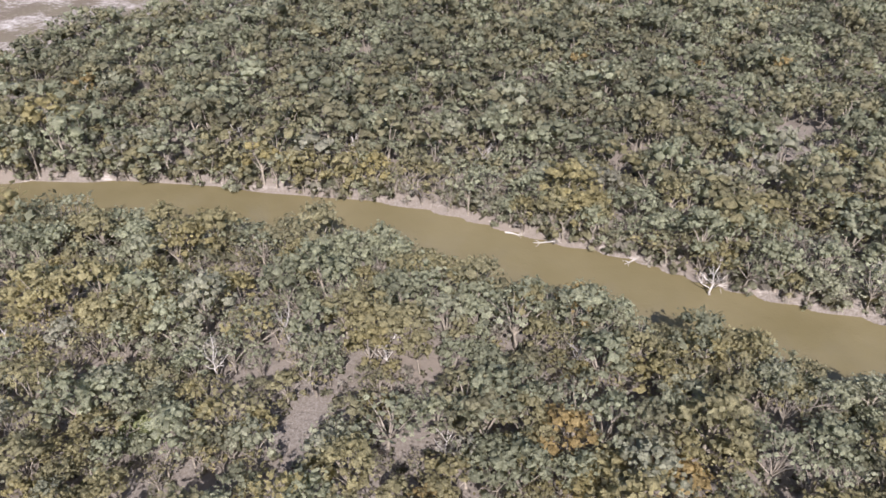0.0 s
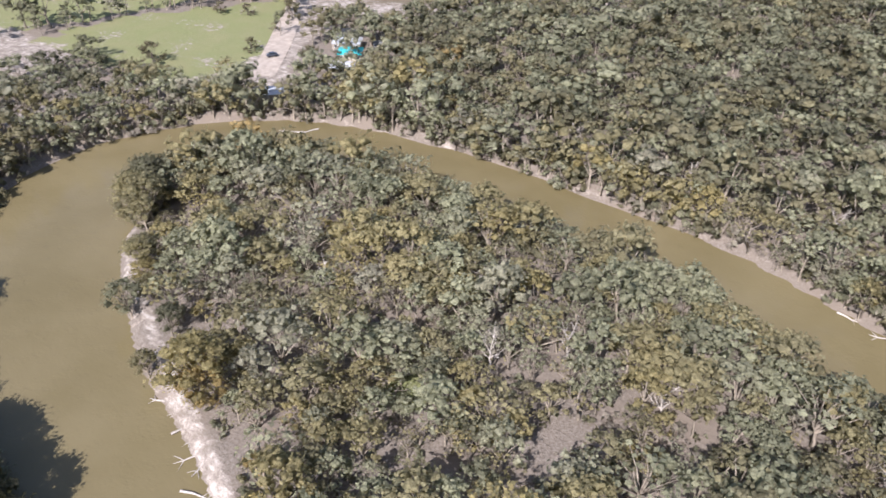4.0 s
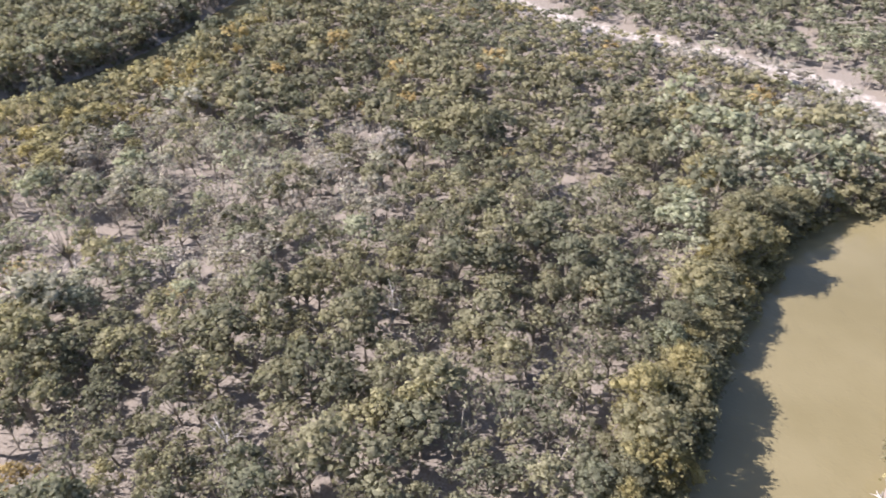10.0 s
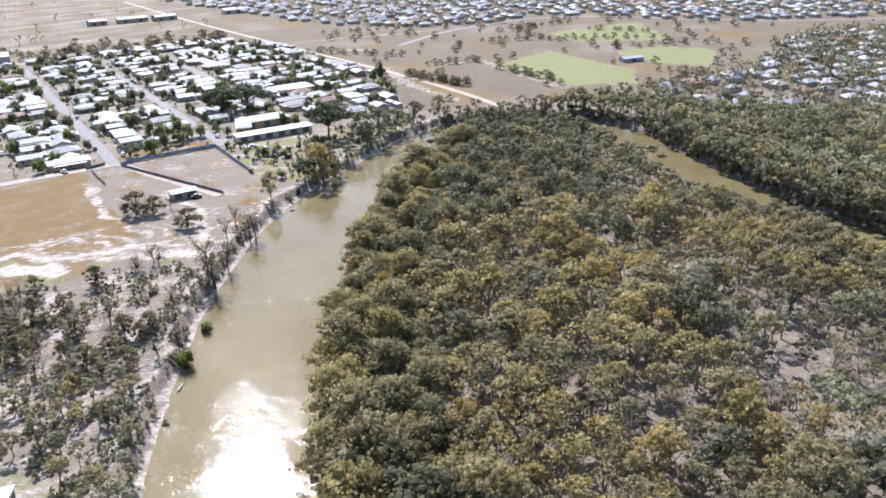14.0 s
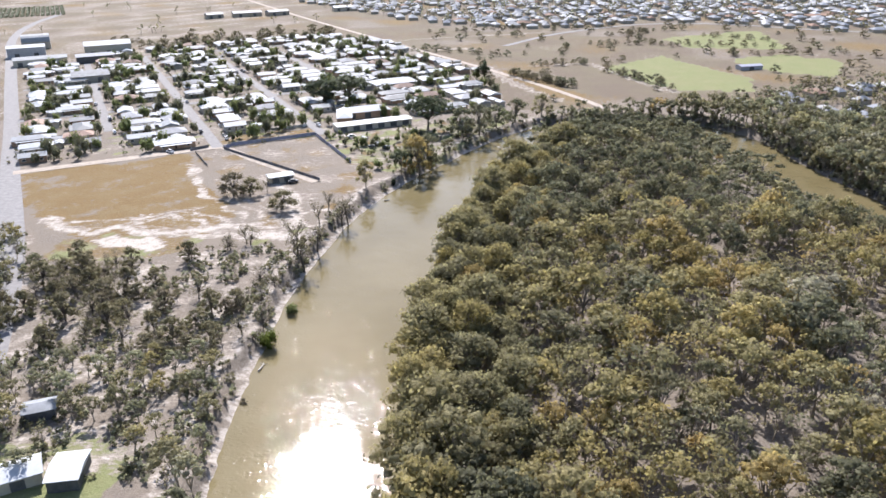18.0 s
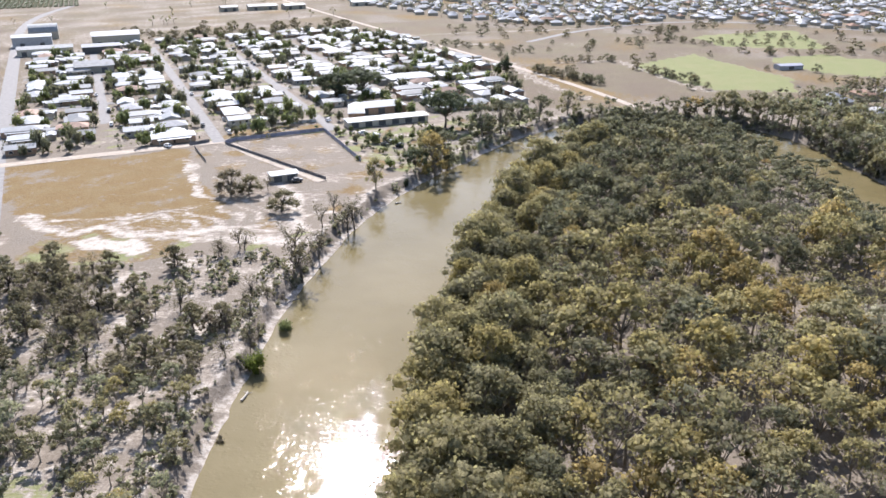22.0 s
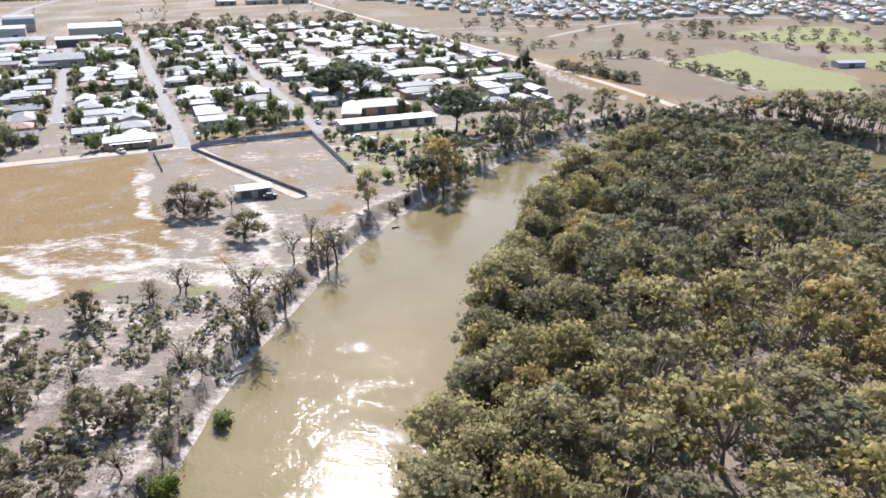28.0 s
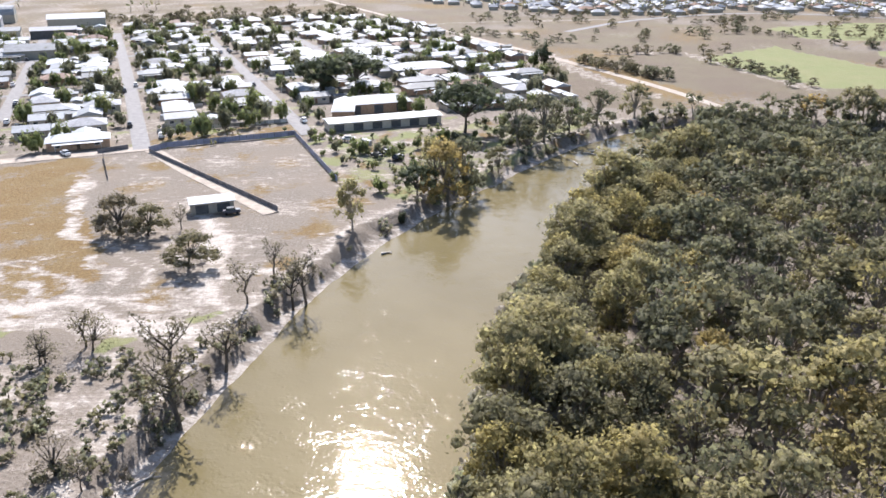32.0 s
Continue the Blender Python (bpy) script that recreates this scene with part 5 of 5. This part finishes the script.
for x, y, kind, size, tall, label in (
        (-85, 299, DARK_BOX[0], 1.15, 0.85, "broad dark paddock tree beside a shed"), (-78, 298, DARK_BOX[1], 0.85, 0.9, "dark tree leaning beside a larger one"),
        (-62, 280, DARK_BOX[1], 1.05, 0.75, "broad low dark tree on bare ground"), (-72, 303, HALF_BARE[0], 0.6, 1.0, "thin half-bare tree beside a dark tree"),
        (-45, 264, HALF_BARE[1], 0.85, 1.0, "half-bare gum on the river bank"), (-43, 277, HALF_BARE[2], 0.8, 1.0, "slim half-bare gum on the river bank"),
        (-35, 270, HALF_BARE[3], 1.15, 1.05, "tall half-bare gum on the river bank"), (-37, 267, HALF_BARE[0], 1.0, 1.1, "forked half-bare gum on the river bank"),
        (-31, 305, BANK_GUM[2], 0.75, 1.4, "tall slim gum casting shade on the bank"), (-68, 246, HALF_BARE[2], 0.7, 1.0, "small leafless tree on pale ground"),
        (-73, 240, HALF_BARE[1], 0.6, 1.0, "small leafless tree on pale ground"), (-45, 227, HALF_BARE[0], 1.35, 1.0, "brownish gum at the top of the bank"),
        (-43, 243, HALF_BARE[3], 1.2, 0.9, "dark-limbed gum leaning over the bank"), (-48, 233, HALF_BARE[1], 1.3, 1.0, "dark-limbed gum leaning over the bank"),
        (-55, 472, ROUND_DARK[0], 1.9, 0.72, "huge dark spreading fig behind the hotel"), (-70, 470, ROUND_DARK[1], 1.6, 0.75, "huge dark spreading fig behind the hotel"),
        (-6, 402, ROUND_DARK[1], 1.65, 0.85, "huge dark round tree in a garden"), (-17, 327, ROUND_DARK[0], 0.75, 1.0, "dark bushy tree at the water's edge"),
        (-9, 331, BANK_GUM[0], 1.35, 1.15, "tall gum at the water's edge"), (-4, 341, BANK_GUM[1], 1.3, 1.05, "tall gum at the water's edge"), (-13, 338, BANK_GUM[2], 1.1, 1.05, "olive gum at the water's edge"),
        (12, 384, BANK_GUM[1], 1.3, 1.05, "gum with bare lower limbs on the bank"), (5, 357, BANK_GUM[2], 0.8, 0.9, "gum on the eroded bank"),
        (21, 389, BANK_GUM[3], 1.35, 1.05, "gum on the eroded bank"), (31, 403, BANK_GUM[1], 1.1, 1.0, "gum on the eroded bank"), (14, 396, ROUND_DARK[0], 0.7, 0.9, "dark garden tree above the river"),
        (42, 414, BANK_GUM[3], 1.15, 1.0, "gum on the eroded bank"), (24, 404, BANK_GUM[1], 1.0, 1.0, "gum above the river"), (58, 427, BANK_GUM[0], 1.1, 1.0, "gum above the river"),
        (-75, 418, GARDEN[1], 1.25, 1.0, "large round green street tree"), (33, 548, CYPRESS, 1.6, 1.4, "tall dark cypress among houses"), (31, 545, ROUND_DARK[1], 0.7, 1.1, "tall dark tree among houses"),
        (-47, 178.5, LIME, 1.05, 1.0, "bright green willow bush at the water's edge"), (-44, 198.5, tree_kind("shrub", *bush(651, 2.6, 3.4, 320, 0.45, 10), M_BARK_DARK, M_LEAF_GREEN), 1.0, 1.0, "round dark green bush at the water's edge"),
        (-20, 315, CYPRESS, 0.75, 0.75, "small dark conical shrub on the bank"), (-48, 152, BUSHES[0], 0.8, 0.8, "low grey shrub at the water's edge"),
        (-120, 452, GARDEN[2], 1.6, 1.0, "large pale green street tree"), (-98, 424, GARDEN[0], 1.3, 1.0, "round green tree behind a fence"), (-90, 432, GARDEN[1], 1.35, 1.0, "round green tree behind a fence")):
    plant(kind, x, y, hr.uniform(0, 360), size, label, tall=tall)

# gardens of the town
spots = []
while len(spots) < 420:
    u, v = hr.uniform(-90, 200), hr.uniform(6, 380)
    x, y = lot(u, v)
    if not inside([x], [y], TOWN)[0] or min(abs(u - k) for k in (0, 55, -47, 108, -94)) < 5 or min(abs(v - k) for k in (112, 215, 330)) < 5:
        continue
    if any((x - a) ** 2 + (y - b) ** 2 < (r * 0.60) ** 2 for a, b, r in taken) or any((x - a) ** 2 + (y - b) ** 2 < 16 for a, b in spots):
        continue
    spots.append((x, y))
for n, (x, y) in enumerate(spots):
    kind = GARDEN[hr.randrange(3) if n % 2 else 3 + hr.randrange(3)]
    plant(kind, x, y, hr.uniform(0, 360), hr.uniform(0.7, 1.45), "leafy garden tree between houses" if n % 2 else "round shade tree along a street", "garden trees of the town" if n % 2 else "street trees of the town")
for n in range(120):
    x, y = hr.uniform(-60, 45), hr.uniform(330, 440)
    if inside([x], [y], GARDENS)[0] and float(off_line(np.array([x]), np.array([y]), STREAM)[0]) > 10 and not inside([x], [y], HOTEL)[0]:
        plant(GARDEN[hr.choice((0, 1, 2, 0, 1, 2, 3, 4))], x, y, hr.uniform(0, 360), hr.uniform(0.35, 0.95), "leafy garden tree above the river", "garden trees of the town", tall=0.9)

# trees of the dry paddocks and playing fields
pn = 0
while pn < 125:
    x, y = hr.uniform(-10, 420), hr.uniform(450, 840)
    if inside([x], [y], TOWN)[0] or any(inside([x], [y], g)[0] for g in GREENS + [BROWN, OLIVE]) or float(off_line(np.array([x]), np.array([y]), STREAM)[0]) < 12:
        continue
    if y < 440 + 0.3 * max(x - 150, 0):
        continue
    dense = 0.5 + 0.5 * float(ripple(np.array([x]), np.array([y]), 60, 77)[0])
    if hr.random() > dense:
        continue
    plant(PADDOCK[hr.randrange(3)], x, y, hr.uniform(0, 360), hr.uniform(0.45, 1.0), "scattered paddock tree on dry grass", "paddock trees", tall=0.8)
    pn += 1
for ax, ay, bx, by, count in ((54, 556, 90, 505, 16), (124, 560, 152, 509, 14), (73, 594, 119, 601, 8), (-267, 737, -161, 759, 15), (160, 750, 240, 790, 12), (179, 733, 200, 672, 8),
                             (230, 521, 262, 500, 7), (250, 735, 300, 700, 10), (-20, 690, 60, 640, 14), (205, 470, 250, 500, 6), (-320, 780, -270, 752, 8), (54, 562, 92, 512, 12), (-250, 760, -160, 775, 14), (20, 800, 160, 830, 16), (150, 700, 300, 660, 16), (232, 630, 330, 620, 10)):
    for k in range(count):
        s = (k + hr.uniform(-0.3, 0.3)) / count
        plant(PADDOCK[hr.randrange(3)], ax + (bx - ax) * s + hr.uniform(-3, 3), ay + (by - ay) * s + hr.uniform(-3, 3), hr.uniform(0, 360), hr.uniform(0.5, 0.9), "tree in a belt between dry paddocks", "paddock belts", tall=0.8)
hall("club_house", 226, 564, 10, 17, 8, 2.6, M_FENCE_BLUE, M_ROOF_GREY, "low blue-grey club house beside the playing field", "club house", 1.0)
for n in range(16):
    x = hr.uniform(185, 400)
    y = hr.uniform(-310, -170)
    if inside([x], [y], LAWN)[0] or inside([x], [y], LAWN_FAR)[0] or inside([x], [y], SANDPIT)[0]:
        plant(PADDOCK[n % 3], x, y, hr.uniform(0, 360), hr.uniform(0.35, 0.75), "shade tree on the river park's lawn", "park trees")
for x, y, size in ((225, -190, 1.1), (246, -244, 0.7), (202, -220, 0.7), (215, -258, 1.0), (172, -222, 1.1), (160, -266, 1.15), (219, -173, 1.0), (153, -240, 0.9), (172, -183, 1.15), (150, -228, 0.7), (168, -232, 0.55)):
    plant(PADDOCK[2 if size < 0.7 else 0], x, y, hr.uniform(0, 360), size, "shade tree beside the river landing", "trees at the landing")

for n in range(44):
    x, y = lot(hr.uniform(-40, 190), hr.uniform(372, 400) if n % 3 else hr.uniform(340, 430))
    plant(PADDOCK[2 if n % 2 else 0], x, y, hr.uniform(0, 360), hr.uniform(0.7, 1.3), "dark tree in a belt behind the town", "tree belt behind the town")

# dead white gums standing and fallen timber
for n, (x, y, size) in enumerate(((17.6, -132, 1.1), (-80, -166, 1.2), (111, -216, 1.0), (197, -29, 1.0), (-20, -105, 0.8), (112, 118, 1.2), (104, 140, 0.9), (98, 160, 0.9), (120, 168, 0.9), (60, -110, 0.8),
                                  (128, 205, 0.9), (90, 98, 0.9), (-60, 165, 0.6), (160, -60, 0.8), (45, 205, 0.9), (80, 260, 0.9), (60, 150, 0.9), (110, 95, 1.0), (86, 118, 1.0), (-120, -172, 0.9), (30, -120, 1.1), (48, -140, 1.1), (-5, -128, 1.0), (75, -118, 1.1), (-45, -130, 1.0), (95, -140, 1.1), (20, -215, 1.1), (60, -222, 1.0), (-20, -212, 1.1), (120, -240, 1.1), (70, 40, 1.1), (110, 20, 1.1))):
    plant(BARES[n % 4], x, y, hr.uniform(0, 360), size, "bleached dead gum with bare forked limbs", "dead gums", "dead tree")


def log(x, y, z, turn, long, thick, lean=4):
    w = Wood(6)
    rings = w.limb([(-long / 2, 0, 0), (-long * 0.1, 0.1 * long * hr.uniform(-0.5, 0.5), 0.1), (long * 0.25, 0, 0.05), (long / 2, hr.uniform(-0.3, 0.3), 0.25)], np.array([1, 0.85, 0.6, 0.25]) * thick)
    for s in (-1, 1):
        w.limb([(long * 0.25, 0, 0.05), (long * 0.33, s * 0.12 * long, 0.2), (long * 0.45, s * 0.25 * long, 0.1)], np.array([0.4, 0.3, 0.12]) * thick, rings[2])
    ob = new("fallen_log", mesh_of("fallen_log", *w.done(), [M_DEADWOOD]))
    ob.matrix_world = pose(x, y, z, 0, lean, turn)
    return tagged(ob, "bleached fallen log lying at the waterline", "log", "driftwood logs")


for x, y, turn, long in ((84, -76, 20, 5), (86, -80, 100, 4), (67, -70, 60, 8), (60, -64, 200, 6), (96, -83, 10, 5), (112, -92, 160, 6), (74, -74, 250, 6), (-39, -184, 10, 7), (-30, -187, 170, 5), (146, -182, 20, 9), (141, -186, 60, 6),
                         (-62, -178, 30, 6), (-47, 168, 80, 4), (-46, 215, 60, 5), (52, -60, 30, 6), (104, -88, 330, 5), (58, -67, 130, 5), (64, -69.5, 95, 6), (71, -73, 120, 5), (79, -76.5, 100, 5), (90, -82, 125, 5), (100, -87, 100, 6), (108, -91, 130, 4), (118, -97, 105, 5), (-22, 297, 30, 2.5), (30, 375, 100, 6), (38, 390, 60, 5), (36, 386, 140, 5)):
    log(x, y, WATER + 0.15, turn, long, 0.28)

# low scrub of the west flat, joined: too many to count
g = np.random.default_rng(19)
sx, sy = g.uniform(-165, -38, 6500), g.uniform(116, 300, 6500)
ok = (off_line(sx, sy, STREAM) > 2.0) & (inside(sx, sy, SCRUB) | (off_line(sx, sy, STREAM) < 9)) & (off_line(sx, sy, STREAM) > 4) & (ripple(sx, sy, 20, 60) > -0.15)
sx, sy = sx[ok], sy[ok]
SHRUBS = [bush(700 + n, 1.7, 1.7, 10, 0.8, 2) for n in range(4)]
size = g.uniform(0.4, 1.15, len(sx))
woodland("low_scrub", sx, sy, size * 13, size, g.uniform(0.25, 0.55, len(sx)), SHRUBS, "low grey-brown saltbush and litter on bare ground", [M_BARK_DARK, M_LEAF_WOOD])
spot, flank = g.integers(0, len(mark), 11000), g.choice((-1, 1), 11000)
out = half[spot] + g.uniform(-0.6, 5.5, 11000)
bx, by = mid[spot, 0] - flank * way[spot, 1] * out + g.uniform(-2, 2, 11000), mid[spot, 1] + flank * way[spot, 0] * out + g.uniform(-2, 2, 11000)
sd = off_line(bx, by, STREAM)
near_town = townside(bx, by)
ok = np.where(near_town, (sd > 2.6) & (sd < 7.0) & (ripple(bx, by, 12, 80) > -0.3), (sd > -0.3) & (sd < 5)) & (off_line(bx, by, WHITE_BANK) > 1.5) & ((off_line(bx, by, WHITE_BANK) > 5) | (sd > 4.5)) & (bx > -180) & (bx < 300) & (ripple(bx, by, 16, 79) > -0.75)
bx, by = bx[ok], by[ok]
size = g.uniform(0.8, 2.5, len(bx)) * np.where(near_town[ok], 0.5, 1.0)
woodland("bank_scrub", bx, by, size * 13, size, g.uniform(0.05, 0.55, len(bx)), SHRUBS, "grey-green undergrowth along the river banks", [M_BARK_DARK, M_LEAF_WOOD])

# undergrowth and fallen boughs on the floor of the southern wood, joined: too many to count
ux, uy = g.uniform(-150, 150, 3600), g.uniform(-250, -55, 3600)
ok = (off_line(ux, uy, STREAM) > 3) & (off_line(ux, uy, WHITE_BANK) > 2)
ux, uy = ux[ok], uy[ok]
size = g.uniform(0.5, 1.5, len(ux))
woodland("undergrowth", ux, uy, size * 9, size, g.uniform(0.0, 0.5, len(ux)), SHRUBS, "grey-green undergrowth on the floor of the woodland", [M_BARK_DARK, M_LEAF_WOOD])

# shrubs of the gardens, joined: too many to count
vx, vy = g.uniform(-340, 70, 9000), g.uniform(325, 800, 9000)
ok = (inside(vx, vy, GARDENS) | (inside(vx, vy, TOWN) & (g.random(9000) < 0.34))) & (off_line(vx, vy, STREAM) > 4) & ~inside(vx, vy, HOTEL)
for hx, hy, r in taken:
    ok &= (vx - hx) ** 2 + (vy - hy) ** 2 > (0.62 * r) ** 2
in_town = np.stack([vx, vy], -1) - CORNER
for k, streets in ((U, (0, 55, -47, 108)), (V, (-2, 112, 215, 330))):
    for at in streets:
        ok &= np.abs(in_town @ k - at) > 3.4
vx, vy = vx[ok], vy[ok]
size = g.uniform(0.35, 1.2, len(vx))
woodland("garden_shrubs", vx, vy, size * 14, size, g.uniform(0, 1, len(vx)), SHRUBS, "green and olive garden shrubs between the houses", [M_BARK_DARK, M_LEAF_SHRUB])

# ---------------------------------------------------------------- the far suburb
SUBURB = [[(-95, 985), (10, 860), (124, 800), (245, 862), (420, 722), (760, 740), (1100, 1700), (-500, 1700)],
          [(168, 448), (217, 414), (262, 384), (312, 334), (348, 280), (440, 245), (760, 300), (900, 640), (760, 700), (420, 640), (352, 590), (305, 510), (190, 466)]]
g = np.random.default_rng(23)
hx, hy = np.meshgrid(np.arange(-500, 1100, 17.0), np.arange(255, 1700, 21.0))
hx, hy = (hx + g.uniform(-5, 5, hx.shape)).ravel(), (hy + g.uniform(-6, 6, hy.shape)).ravel()
ok = (inside(hx, hy, SUBURB[0]) | inside(hx, hy, SUBURB[1])) & (g.random(hx.shape) < 0.86) & ~np.logical_or.reduce([inside(hx, hy, q) for q in GREENS])
hx, hy = hx[ok], hy[ok]
v0, f0 = box(0, 0, 0, 13, 9, 2.8)
v1, f1 = hip_roof(13, 9, 2.8, 2.2, ridge=0.5)
turns = g.choice((0.2, 1.77), len(hx)) + g.normal(size=len(hx)) * 0.12
sizes = g.uniform(0.6, 1.15, len(hx))
suburb = tagged(new("distant_houses"), "distant suburb of low pale-roofed houses", "houses", kind="stuff")
for name, (v, f), mat in (("walls", (v0, f0), M_WALL_CREAM), ("roofs", (v1, f1), None)):
    v = np.array(v)
    c, s = np.cos(turns)[:, None], np.sin(turns)[:, None]
    q = np.stack([(c * v[:, 0] - s * v[:, 1]) * sizes[:, None] + hx[:, None], (s * v[:, 0] + c * v[:, 1]) * sizes[:, None] + hy[:, None], np.broadcast_to(v[:, 2], (len(hx), len(v)))], -1).reshape(-1, 3)
    faces = [tuple(k + n * len(v) for k in face) for n in range(len(hx)) for face in f]
    me = bpy.data.meshes.new(name)
    me.from_pydata(q.tolist(), [], faces)
    if mat is None:
        mat, tree, b = material("far_roofs", 0.8, spec=0.15)
        geo = tree.nodes.new("ShaderNodeNewGeometry")
        tree.links.new(ramp(tree, geo.outputs["Random Per Island"], [(0.0, (0.35, 0.345, 0.34)), (0.3, (0.46, 0.455, 0.45)), (0.5, (0.25, 0.26, 0.28)), (0.75, (0.22, 0.14, 0.10)), (0.85, (0.36, 0.36, 0.365))], "CONSTANT"), b.inputs["Base Color"])
    me.materials.append(mat)
    new(name, me).parent = suburb

g = np.random.default_rng(29)
fx, fy = g.uniform(-500, 1000, 7600), g.uniform(255, 1650, 7600)
in_suburb = inside(fx, fy, SUBURB[0]) | inside(fx, fy, SUBURB[1])
ok = (in_suburb | ((g.random(fx.shape) < 0.10) & (ripple(fx, fy, 130, 83) > 0.1) & (fy > 790))) & ~np.logical_or.reduce([inside(fx, fy, q) for q in GREENS + [BROWN, TOWN]])
fx, fy = fx[ok], fy[ok]
kx, ky = g.uniform(170, 620, 2600), g.uniform(255, 640, 2600)
ok = inside(kx, ky, SUBURB[1]) & ~np.logical_or.reduce([inside(kx, ky, q) for q in GREENS])
fx, fy = np.r_[fx, kx[ok]], np.r_[fy, ky[ok]]
TINY = [gum(720 + n, 13, 5.0, 3, 9, 2.0, bare=0.0, twigs=0, sides=3) for n in range(4)]
size = g.uniform(0.45, 0.95, len(fx))
woodland("distant_trees", fx, fy, size * 12, size, g.uniform(0.1, 0.6, len(fx)), TINY, "distant dark trees between suburb roofs", [M_BARK_DARK, M_LEAF_WOOD])
print("far houses", len(hx), "far trees", len(fx))

# ---------------------------------------------------------------- far sheds and a vineyard
for x, y, lx, ly in ((-232, 985, 34, 16), (-196, 992, 26, 14), (-268, 970, 20, 12), (-120, 1030, 24, 14), (-402, 640, 22, 12)):
    hall("farm_shed", x, y, TURN + hr.uniform(-8, 8), lx, ly, 4.5, M_ROOF, M_WALL_CREAM, "distant pale metal farm shed on dry ground", "shed", 2.0, doors=2)
rows = [(-620 + 5.5 * k, 985 + 2.4 * k) for k in range(26)]
verts, faces = [], []
for k, (rx, ry) in enumerate(rows):
    for j in range(14):
        v, f = box(rx - 4.2 * j, ry + 9.0 * j, 0.1, 1.5 + 0.5 * math.sin(k * 3 + j), 8.2, 1.5 + 0.35 * math.sin(k + 5 * j))
        faces += [tuple(n + len(verts) for n in face) for face in f]
        verts += v
tagged(new("vineyard", solid("vineyard", (verts, faces), plain("vine_leaves", (0.13, 0.14, 0.07), 0.8, vary=0.4, scale=1.0))), "distant rows of olive-green vines", "vineyard", kind="stuff")
